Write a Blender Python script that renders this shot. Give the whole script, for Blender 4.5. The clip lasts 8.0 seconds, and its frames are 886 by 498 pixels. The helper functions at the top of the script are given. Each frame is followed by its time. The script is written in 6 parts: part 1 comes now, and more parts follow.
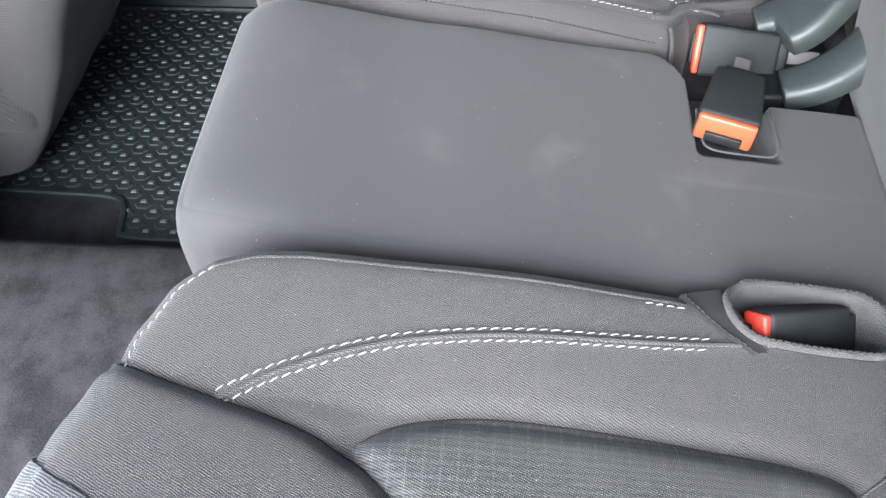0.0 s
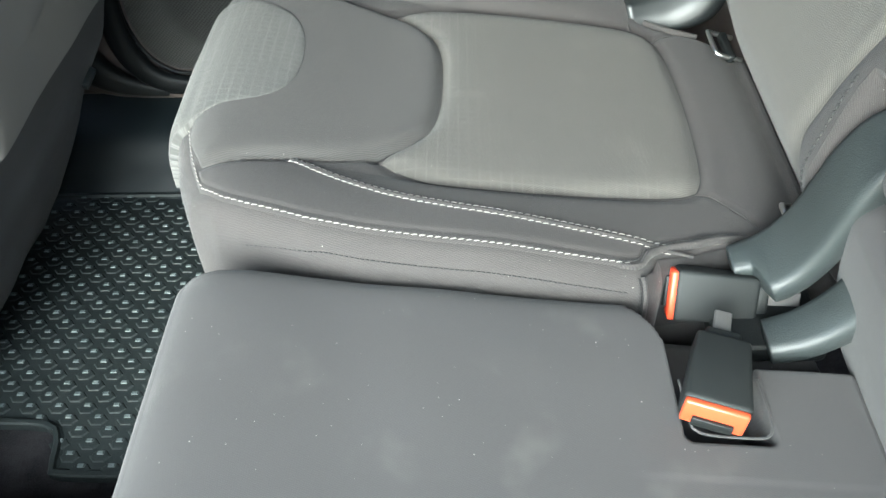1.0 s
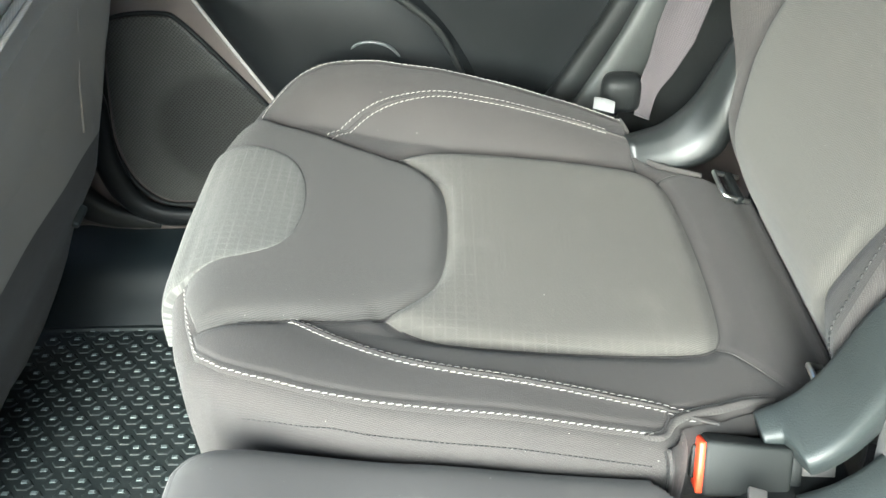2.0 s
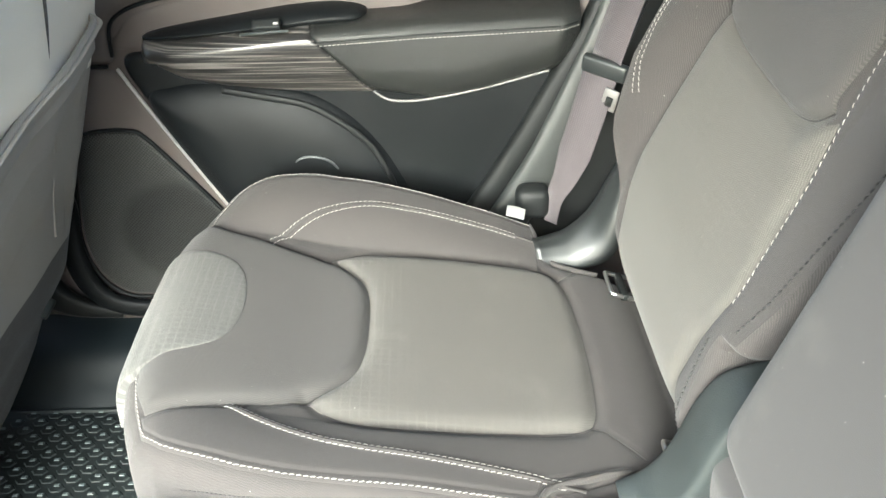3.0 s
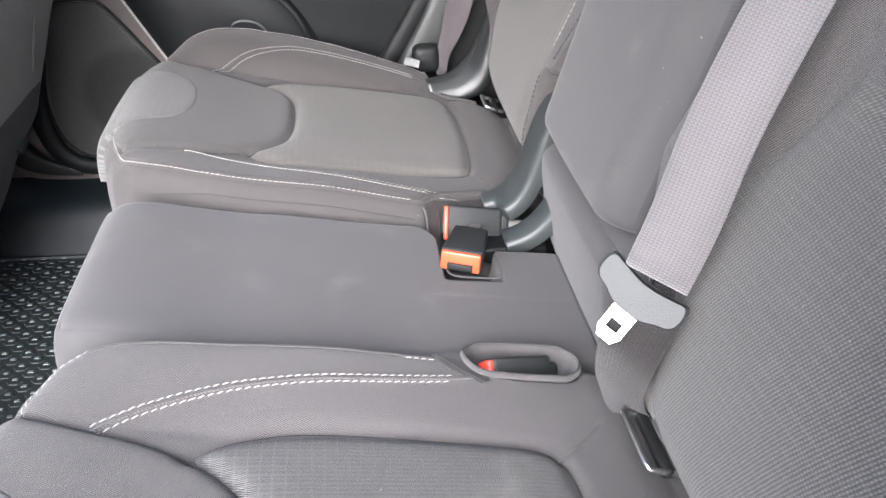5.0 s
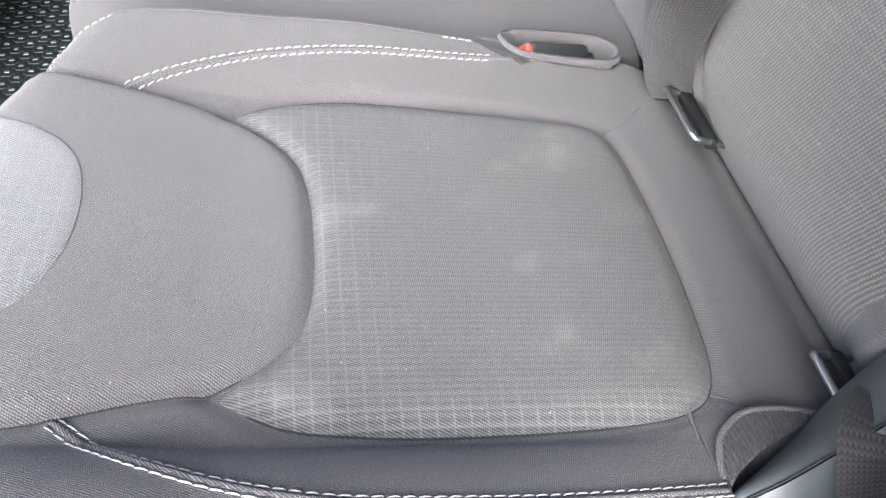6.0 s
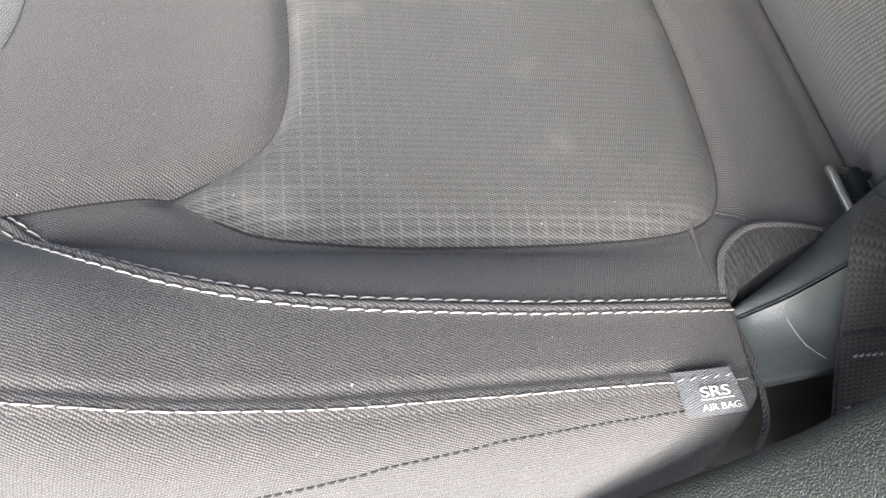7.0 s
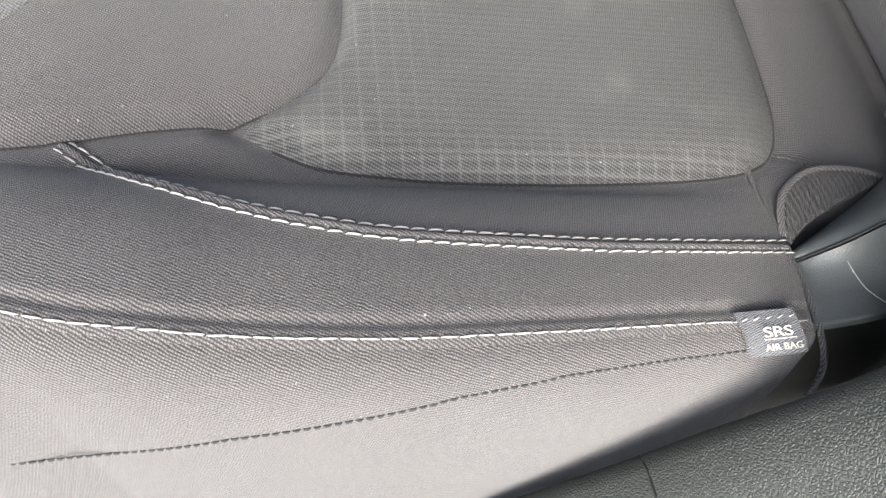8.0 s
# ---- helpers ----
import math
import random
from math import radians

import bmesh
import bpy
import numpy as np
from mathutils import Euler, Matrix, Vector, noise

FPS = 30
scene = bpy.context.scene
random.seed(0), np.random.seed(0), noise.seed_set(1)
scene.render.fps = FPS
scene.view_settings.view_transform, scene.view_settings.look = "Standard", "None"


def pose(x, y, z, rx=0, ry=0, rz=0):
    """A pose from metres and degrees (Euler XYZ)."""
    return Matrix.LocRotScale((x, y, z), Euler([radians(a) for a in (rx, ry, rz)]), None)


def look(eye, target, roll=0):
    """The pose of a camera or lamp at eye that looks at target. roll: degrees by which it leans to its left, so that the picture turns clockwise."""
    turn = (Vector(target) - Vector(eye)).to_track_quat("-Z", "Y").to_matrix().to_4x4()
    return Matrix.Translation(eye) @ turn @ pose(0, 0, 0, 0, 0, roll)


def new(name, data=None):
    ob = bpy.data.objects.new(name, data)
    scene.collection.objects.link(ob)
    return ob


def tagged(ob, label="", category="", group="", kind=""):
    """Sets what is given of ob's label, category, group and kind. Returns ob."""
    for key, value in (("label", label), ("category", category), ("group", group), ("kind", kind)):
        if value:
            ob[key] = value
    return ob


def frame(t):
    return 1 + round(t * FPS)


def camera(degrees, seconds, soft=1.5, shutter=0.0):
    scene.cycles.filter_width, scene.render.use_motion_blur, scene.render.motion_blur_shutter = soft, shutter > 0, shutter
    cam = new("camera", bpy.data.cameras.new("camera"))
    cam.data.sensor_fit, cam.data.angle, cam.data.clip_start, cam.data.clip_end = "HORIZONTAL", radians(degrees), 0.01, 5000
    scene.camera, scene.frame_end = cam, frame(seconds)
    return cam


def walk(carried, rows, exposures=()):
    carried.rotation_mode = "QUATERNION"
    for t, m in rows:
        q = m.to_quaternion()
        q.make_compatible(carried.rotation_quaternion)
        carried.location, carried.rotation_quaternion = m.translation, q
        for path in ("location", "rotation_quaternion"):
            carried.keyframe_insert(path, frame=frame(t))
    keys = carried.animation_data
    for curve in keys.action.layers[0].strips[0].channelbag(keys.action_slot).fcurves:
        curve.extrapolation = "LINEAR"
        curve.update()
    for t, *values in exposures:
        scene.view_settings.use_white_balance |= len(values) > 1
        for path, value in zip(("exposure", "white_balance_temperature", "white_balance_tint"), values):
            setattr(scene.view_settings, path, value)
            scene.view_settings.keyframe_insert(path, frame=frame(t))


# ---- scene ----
cam = camera(57.0, 8.0)
PATH = [
    (0, (0.059, 0.018, 0.887), (-0.083, 1.244, -0.687), -3.0),
    (0.5, (0.069, 0.104, 0.902), (-0.043, 1.372, -0.641), -3.7),
    (1, (0.056, 0.174, 0.936), (-0.001, 1.563, -0.502), -2.4),
    (1.5, (0.035, 0.227, 0.95), (-0.003, 1.707, -0.395), -1.7),
    (1.7, (0.035, 0.24, 0.946), (-0.002, 1.752, -0.363), -1.9),
    (2.8, (0.079, 0.184, 1.029), (0.124, 1.802, -0.145), -0.4),
    (3, (0.099, 0.146, 1.051), (0.144, 1.801, -0.071), -0.3),
    (3.5, (0.136, 0.038, 1.073), (0.188, 1.768, 0.072), -0.4),
    (4, (0.15, -0.078, 1.052), (0.205, 1.68, 0.099), -1.1),
    (4.2, (0.159, -0.127, 1.036), (0.246, 1.633, 0.09), -1.0),
    (5.3, (0.087, -0.282, 0.896), (0.324, 1.337, -0.254), 1.6),
    (5.5, (0.079, -0.294, 0.879), (0.308, 1.271, -0.346), 1.5),
    (6, (0.054, -0.302, 0.834), (0.293, 1.078, -0.594), 3.0),
    (6.5, (0.058, -0.316, 0.803), (0.27, 0.923, -0.753), 3.3),
    (7, (0.067, -0.305, 0.785), (0.267, 0.825, -0.853), 3.8),
    (7.5, (0.063, -0.298, 0.778), (0.26, 0.762, -0.907), 4.7),
    (8, (0.039, -0.307, 0.777), (0.225, 0.726, -0.926), 5.1),
]
EXPOSURES = [(0.0, 2.5, 5360, 6), (0.5, 2.7, 5400, 2), (1.0, 2.75, 5450, -3), (1.5, 2.97, 5520, -4), (3.0, 3.28, 5850, 0), (3.5, 3.36, 5880, 2), (4.2, 3.12, 5840, 8), (5.3, 2.52, 5600, 15), (6.0, 2.8, 5680, 12), (6.5, 2.7, 5850, 11), (7.0, 2.44, 6000, 9), (7.5, 2.38, 6020, 9), (8.0, 2.28, 6050, 9)]
walk(cam, [(t, look(eye, target, roll)) for t, eye, target, roll in PATH], EXPOSURES)

# ---- daylight ----
world = bpy.data.worlds.new("sky")
scene.world = world
world.use_nodes = True
sky = world.node_tree.nodes.new("ShaderNodeTexSky")
sky.sky_type, sky.sun_disc = "NISHITA", False
sky.dust_density, sky.ozone_density = 4.0, 0.6
sky.sun_elevation, sky.sun_rotation = radians(31), radians(198)
backdrop = world.node_tree.nodes["Background"]
backdrop.inputs["Strength"].default_value = 0.12
world.node_tree.links.new(sky.outputs["Color"], backdrop.inputs["Color"])
sun = new("sun", bpy.data.lights.new("sun", "SUN"))
sun.data.energy, sun.data.angle, sun.data.color = 2.9, radians(52), (1.0, 0.96, 0.90)
sun.matrix_world = look((-1.55, -4.8, 3.1), (0, 0, 0))

# ---- materials ----
def shader(name, colour, rough=0.6, metal=0.0, spec=0.5):
    m = bpy.data.materials.new(name)
    m.use_nodes = True
    b = m.node_tree.nodes["Principled BSDF"]
    b.inputs["Base Color"].default_value = (*colour, 1)
    b.inputs["Roughness"].default_value = rough
    b.inputs["Metallic"].default_value = metal
    b.inputs["Specular IOR Level"].default_value = spec
    return m, m.node_tree, b


def maths(nt, op, a, b=None, clamp=False):
    n = nt.nodes.new("ShaderNodeMath")
    n.operation, n.use_clamp = op, clamp
    for k, v in enumerate((a, b)):
        if v is None:
            continue
        if isinstance(v, (int, float)):
            n.inputs[k].default_value = v
        else:
            nt.links.new(v, n.inputs[k])
    return n.outputs[0]


def mixed(nt, fac, a, b):
    n = nt.nodes.new("ShaderNodeMix")
    n.data_type = "RGBA"
    for k, v in ((0, fac), (6, a), (7, b)):
        if isinstance(v, tuple):
            n.inputs[k].default_value = (*v, 1)
        elif isinstance(v, (int, float)):
            n.inputs[k].default_value = v
        else:
            nt.links.new(v, n.inputs[k])
    return n.outputs[2]


def noisy(nt, vec, scale, detail=3.0, rough=0.55):
    n = nt.nodes.new("ShaderNodeTexNoise")
    n.inputs["Scale"].default_value, n.inputs["Detail"].default_value = scale, detail
    n.inputs["Roughness"].default_value = rough
    nt.links.new(vec, n.inputs["Vector"])
    return n.outputs["Fac"]


def ramp(nt, fac, lo, hi):
    n = nt.nodes.new("ShaderNodeMapRange")
    n.interpolation_type = "SMOOTHSTEP"
    n.inputs[1].default_value, n.inputs[2].default_value = lo, hi
    nt.links.new(fac, n.inputs[0])
    return n.outputs[0]


def bumped(nt, bsdf, height, dist, strength=1.0):
    n = nt.nodes.new("ShaderNodeBump")
    n.inputs["Distance"].default_value, n.inputs["Strength"].default_value = dist, strength
    nt.links.new(height, n.inputs["Height"])
    nt.links.new(n.outputs[0], bsdf.inputs["Normal"])


def coords(nt, kind="Object"):
    return nt.nodes.new("ShaderNodeTexCoord").outputs[kind]


def split(nt, vec):
    n = nt.nodes.new("ShaderNodeSeparateXYZ")
    nt.links.new(vec, n.inputs[0])
    return n.outputs[0], n.outputs[1]


def stripes(nt, value, pitch, phase=0.0):
    """A sine of the given pitch, 0 to 1."""
    w = maths(nt, "SINE", maths(nt, "ADD", maths(nt, "MULTIPLY", value, 2 * math.pi / pitch), phase))
    return maths(nt, "ADD", maths(nt, "MULTIPLY", w, 0.5), 0.5)


def cloth(name, dark, light, pitch=0.0014, sheen=0.1, grid=0.0, depth=0.0004, worn=False, stained=0.0, wander=1.1, ribs=0.0):
    """Woven seat cloth in metres: twill, lint, broad wear, and on the inserts a checked weave."""
    m, nt, b = shader(name, dark, 0.92, spec=0.25)
    uv = coords(nt, "UV")
    u, v = split(nt, uv)
    # threads wander a little
    wob = maths(nt, "MULTIPLY", maths(nt, "SUBTRACT", noisy(nt, uv, 130.0, 2.0), 0.5), pitch * wander)
    uw, vw = maths(nt, "ADD", u, wob), maths(nt, "SUBTRACT", v, wob)
    diag = stripes(nt, maths(nt, "SUBTRACT", vw, maths(nt, "MULTIPLY", uw, 0.45)), pitch)
    cross = stripes(nt, maths(nt, "ADD", uw, maths(nt, "MULTIPLY", vw, 0.3)), pitch * 0.85)
    weave = maths(nt, "MULTIPLY", ramp(nt, diag, 0.15, 0.85), maths(nt, "ADD", maths(nt, "MULTIPLY", ramp(nt, cross, 0.1, 0.8), 0.6), 0.4))
    wear = noisy(nt, uv, 7.0, 3.0)
    fuzz = ramp(nt, noisy(nt, uv, 1100.0, 2.0), 0.3, 0.7)
    fac = maths(nt, "ADD", maths(nt, "MULTIPLY", weave, 0.75), maths(nt, "MULTIPLY", maths(nt, "ADD", maths(nt, "MULTIPLY", wear, 0.5), fuzz), 0.18))
    if grid:
        bars = maths(nt, "POWER", stripes(nt, u, 0.0095), 18.0)
        rows = maths(nt, "POWER", stripes(nt, v, 0.0085), 18.0)
        patchy = ramp(nt, noisy(nt, uv, 26.0, 2.0), 0.35, 0.7)
        if worn:  # the checks stay crisp only round the edge of the panel
            rim = ramp(nt, maths(nt, "ABSOLUTE", maths(nt, "SUBTRACT", v, 0.39)), 0.11, 0.155)
            lead = ramp(nt, maths(nt, "MULTIPLY", u, -1.0), -0.12, -0.03)
            lead = maths(nt, "MULTIPLY", lead, 0.75)
            patchy = maths(nt, "ADD", maths(nt, "MULTIPLY", patchy, 0.25), maths(nt, "MAXIMUM", rim, lead))
            patchy = maths(nt, "SUBTRACT", patchy, 0.3)
        check = maths(nt, "MULTIPLY", maths(nt, "MAXIMUM", bars, maths(nt, "MULTIPLY", rows, 0.9)), maths(nt, "ADD", maths(nt, "MULTIPLY", patchy, 0.85 if worn else 0.6), 0.16 if worn else 0.4))
        fac = maths(nt, "ADD", fac, maths(nt, "MULTIPLY", check, grid))
    if ribs:  # fine crosswise ribs
        fac = maths(nt, "ADD", fac, maths(nt, "MULTIPLY", maths(nt, "SUBTRACT", stripes(nt, v, 0.00425), 0.5), ribs))
    col = mixed(nt, maths(nt, "MULTIPLY", fac, 1.0, True), dark, light)
    if stained:  # pale rubbed marks
        mark = maths(nt, "MULTIPLY", ramp(nt, noisy(nt, uv, 15.0, 3.0, 0.5), 0.56, 0.80), stained)
        col = mixed(nt, mark, col, (0.26, 0.25, 0.22))
    lint = ramp(nt, noisy(nt, uv, 330.0, 1.0), 0.775, 0.79)
    col = mixed(nt, maths(nt, "MULTIPLY", lint, 0.35), col, (0.45, 0.43, 0.4))
    nt.links.new(col, b.inputs["Base Color"])
    b.inputs["Sheen Weight"].default_value, b.inputs["Sheen Roughness"].default_value = sheen, 0.5
    bumped(nt, b, maths(nt, "ADD", weave, maths(nt, "MULTIPLY", fuzz, 0.5)), depth)
    return m


def plastic(name, colour, rough=0.45, grain=600.0, depth=0.0004, worn=0.25, spec=0.5):
    m, nt, b = shader(name, colour, rough, 0.0, spec)
    at = coords(nt)
    g, w = noisy(nt, at, grain, 3.0), noisy(nt, at, 9.0, 4.0)
    lighter = tuple(min(1, c * 1.5 + 0.01) for c in colour)
    nt.links.new(mixed(nt, maths(nt, "MULTIPLY", ramp(nt, w, 0.35, 0.75), worn), colour, lighter), b.inputs["Base Color"])
    nt.links.new(maths(nt, "ADD", maths(nt, "MULTIPLY", w, 0.22), rough - 0.11), b.inputs["Roughness"])
    bumped(nt, b, g, depth)
    return m


def grained(name, colour, rough=0.55, scale=800.0, depth=0.00035):
    """Moulded leather grain."""
    m, nt, b = shader(name, colour, rough)
    at = coords(nt)
    cell = nt.nodes.new("ShaderNodeTexVoronoi")
    cell.feature = "DISTANCE_TO_EDGE"
    cell.inputs["Scale"].default_value = scale
    nt.links.new(at, cell.inputs["Vector"])
    w = noisy(nt, at, 8.0, 4.0)
    h = ramp(nt, cell.outputs["Distance"], 0.0, 0.25)
    nt.links.new(mixed(nt, maths(nt, "MULTIPLY", w, 0.5), colour, tuple(c * 1.6 for c in colour)), b.inputs["Base Color"])
    bumped(nt, b, h, depth, 0.6)
    return m


CLOTH = cloth("charcoal_twill", (0.015, 0.0141, 0.0138), (0.127, 0.118, 0.115), sheen=0.16)
# Far-seat copies of the near cloths, distance and light put into their tones.
CLOTH_FAR = cloth("far_toned_charcoal_twill", (0.027, 0.0247, 0.0238), (0.064, 0.0588, 0.0567), 0.0014, 0.1, 0.0, 0.00015)
FLAP_FAR = cloth("far_toned_flap_twill", (0.033, 0.0315, 0.030), (0.070, 0.0665, 0.0635), 0.0014, 0.1, 0.0, 0.00015)
CHECK_FAR = cloth("far_lit_checked_cloth", (0.049, 0.0461, 0.0412), (0.107, 0.1012, 0.0918), 0.0015, 0.1, 0.5, 0.0002, worn=True, stained=0.1)
RIBBED_FAR = cloth("far_lit_ribbed_cloth", (0.056, 0.0533, 0.0478), (0.104, 0.0988, 0.089), 0.0021, 0.1, 0.16, 0.00015)
FLAP = cloth("charcoal_flap_twill", (0.016, 0.015, 0.0147), (0.140, 0.131, 0.127), sheen=0.16)
CHECK = cloth("checked_insert_cloth", (0.018, 0.0177, 0.0172), (0.124, 0.1215, 0.117), 0.0015, 0.1, 0.42, worn=True, stained=0.22, wander=0.7, ribs=0.16)
RIBBED = cloth("ribbed_back_cloth", (0.036, 0.0355, 0.034), (0.118, 0.115, 0.107), 0.0030, 0.1, 0.24, 0.0004, wander=0.25)
PALE = cloth("pale_front_cloth", (0.040, 0.040, 0.040), (0.125, 0.124, 0.121), 0.0018, 0.3, 0.3)
# Far copy of PALE, its tone set by the light on that seat.
PALE_FAR = cloth("far_toned_pale_cloth", (0.047, 0.0465, 0.044), (0.110, 0.1083, 0.102), 0.0018, 0.1, 0.55, 0.0002)
SMOOTH = cloth("smooth_centre_cloth", (0.0425, 0.0412, 0.0418), (0.056, 0.0540, 0.0537), 0.0012, 0.1, 0.0, 0.00006, stained=0.085)
# Front-seat cloth in three tones: upper brightened, lower darkened to paint light and shade.
SHELL = cloth("lit_seat_back_cloth", (0.56, 0.52, 0.44), (0.68, 0.63, 0.535), 0.0018, 0.2, 0.0, 0.0001, wander=0.2)
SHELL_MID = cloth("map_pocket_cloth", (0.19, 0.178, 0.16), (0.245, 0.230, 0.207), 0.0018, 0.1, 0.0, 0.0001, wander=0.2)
SHELL_DARK = cloth("shaded_seat_base_cloth", (0.036, 0.034, 0.032), (0.060, 0.057, 0.053), 0.0016, 0.1, 0.0, 0.0001, wander=0.2)
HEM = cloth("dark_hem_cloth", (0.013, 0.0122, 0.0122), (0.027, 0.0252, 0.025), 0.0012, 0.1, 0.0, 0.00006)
FOLD = cloth("ribbed_fold_cloth", (0.005, 0.0047, 0.005), (0.022, 0.0205, 0.0205), 0.0017, 0.2, 0.0, 0.0008)
PALE_TAG = cloth("pale_tag_ribbon", (0.16, 0.16, 0.16), (0.34, 0.34, 0.33), 0.001, 0.2)
BLACK = plastic("black_plastic", (0.008, 0.009, 0.009), 0.5, spec=0.2)
HINGE = plastic("grey_hinge_plastic", (0.026, 0.031, 0.031), 0.46, 700.0, 0.0003, 0.6, 0.4)
BUCKLE = plastic("buckle_plastic", (0.014, 0.0157, 0.0155), 0.6, 1200.0, 0.0002, 0.5, 0.25)
BROWN = plastic("brown_door_plastic", (0.070, 0.057, 0.051), 0.55, 1500.0, 0.0004)
DOOR = plastic("dark_door_plastic", (0.005, 0.006, 0.0065), 0.42, 900.0, 0.0004, spec=0.16)
TRIM = grained("grained_sill_plastic", (0.0118, 0.0142, 0.0124), 0.6, 640.0, 0.0005)
LEATHER = grained("armrest_leatherette", (0.0145, 0.0155, 0.0145), 0.30, 1100.0, 0.0003)
DULL_METAL = plastic("dull_metal_trim", (0.13, 0.125, 0.12), 0.35, 2000.0, 0.0001)
SILVER = plastic("silver_trim_paint", (0.30, 0.29, 0.28), 0.3, 2000.0, 0.0001)
# One trim plastic toned by light: near brightened, far and pillar darkened.
SIDE = plastic("lit_side_trim_plastic", (0.048, 0.053, 0.053), 0.36, 1400.0, 0.0002, 0.5)
FARTRIM = plastic("shaded_far_trim_plastic", (0.014, 0.016, 0.016), 0.36, 1400.0, 0.0002, 0.4)
PILLAR = plastic("pillar_trim_plastic", (0.021, 0.0235, 0.0225), 0.42, 1400.0, 0.0003, 0.3)
ORANGE_RED = plastic("orange_red_button_plastic", (0.80, 0.07, 0.025), 0.4, 900.0, 0.0001, 0.3)
ORANGE = plastic("orange_button_plastic", (0.44, 0.060, 0.020), 0.4, 900.0, 0.0001, 0.3)
RED = plastic("red_button_plastic", (0.75, 0.05, 0.03), 0.4, 900.0, 0.0001, 0.3)
THREAD = shader("white_thread", (0.30, 0.287, 0.265), 0.9)[0]
DARK_THREAD = shader("black_thread", (0.02, 0.02, 0.02), 0.85)[0]
STEEL = shader("brushed_steel", (0.62, 0.62, 0.60), 0.28, 1.0)[0]
# Paler rubber that paints the light caught by the stud edges.
GLINT_RUBBER = plastic("glint_mat_rubber", (0.085, 0.10, 0.10), 0.5, 500.0, 0.0003)
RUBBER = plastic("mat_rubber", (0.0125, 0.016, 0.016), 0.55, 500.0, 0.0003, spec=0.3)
HEAD = plastic("headliner_cloth", (0.45, 0.44, 0.42), 0.9, 900.0, 0.0004)
TAG = cloth("black_tag_ribbon", (0.045, 0.047, 0.052), (0.13, 0.132, 0.14), 0.001, 0.2)


def carpet():
    m, nt, b = shader("charcoal_carpet", (0.03, 0.028, 0.03), 1.0, spec=0.1)
    at = coords(nt)
    f, g = noisy(nt, at, 700.0, 4.0, 0.8), noisy(nt, at, 28.0, 4.0)
    fac = maths(nt, "ADD", maths(nt, "MULTIPLY", ramp(nt, f, 0.3, 0.7), 0.6), maths(nt, "MULTIPLY", ramp(nt, g, 0.3, 0.7), 0.5))
    nt.links.new(mixed(nt, fac, (0.010, 0.010, 0.011), (0.062, 0.058, 0.062)), b.inputs["Base Color"])
    bumped(nt, b, f, 0.003)
    return m


def webbing(name, dark, light, sheen=0.3):
    m, nt, b = shader(name, dark, 0.6, spec=sheen)
    u, v = split(nt, coords(nt, "UV"))
    ribs = stripes(nt, v, 0.0030)
    twill = stripes(nt, maths(nt, "ADD", u, maths(nt, "MULTIPLY", ribs, 0.001)), 0.0024)
    fac = maths(nt, "ADD", maths(nt, "MULTIPLY", twill, 0.45), maths(nt, "MULTIPLY", ribs, 0.25))
    nt.links.new(mixed(nt, fac, dark, light), b.inputs["Base Color"])
    bumped(nt, b, fac, 0.0005)
    b.inputs["Sheen Weight"].default_value = sheen
    return m


def striped():
    """Door trim printed with fine pale and dark lines."""
    m, nt, b = shader("striped_trim_film", (0.05, 0.05, 0.048), 0.28)
    at = coords(nt)
    mp = nt.nodes.new("ShaderNodeMapping")
    mp.inputs["Rotation"].default_value = (0, radians(5.5), 0)
    mp.inputs["Scale"].default_value = (3.0, 6.0, 300.0)
    nt.links.new(at, mp.inputs["Vector"])
    f = noisy(nt, mp.outputs[0], 1.0, 3.0, 0.7)
    nt.links.new(mixed(nt, ramp(nt, f, 0.47, 0.62), (0.016, 0.0155, 0.015), (0.15, 0.14, 0.128)), b.inputs["Base Color"])
    return m


def grille_cloth():
    m, nt, b = shader("speaker_grille_mesh", (0.03, 0.03, 0.03), 0.5)
    cell = nt.nodes.new("ShaderNodeTexVoronoi")
    cell.inputs["Scale"].default_value, cell.inputs["Randomness"].default_value = 270.0, 0.0
    at = coords(nt)
    flat = nt.nodes.new("ShaderNodeMapping")
    flat.inputs["Scale"].default_value = (1.0, 0.0, 1.0)
    flat.inputs["Rotation"].default_value = (0, radians(45), 0)
    nt.links.new(at, flat.inputs["Vector"])
    nt.links.new(flat.outputs[0], cell.inputs["Vector"])
    h = ramp(nt, cell.outputs["Distance"], 0.30, 0.45)
    cone = nt.nodes.new("ShaderNodeVectorMath")  # the loudspeaker's black cone shows through the mesh
    cone.operation = "DISTANCE"
    cone.inputs[1].default_value = (-0.27, 1.2, 0.375)
    nt.links.new(at, cone.inputs[0])
    behind = mixed(nt, ramp(nt, cone.outputs["Value"], 0.075, 0.10), (0.001, 0.001, 0.001), (0.055, 0.055, 0.051))
    nt.links.new(mixed(nt, h, behind, (0.026, 0.027, 0.025)), b.inputs["Base Color"])
    bumped(nt, b, h, 0.001)
    return m


CARPET, STRIPED, GRILLE = carpet(), striped(), grille_cloth()
BELT = webbing("grey_webbing", (0.062, 0.057, 0.059), (0.14, 0.130, 0.131))
MAUVE = webbing("mauve_webbing", (0.036, 0.031, 0.034), (0.085, 0.075, 0.080), 0.2)
BELT_DARK = webbing("black_webbing", (0.010, 0.0092, 0.009), (0.036, 0.033, 0.032), 0.1)

# ---- building tools ----
YC = 0.472  # the car's middle plane


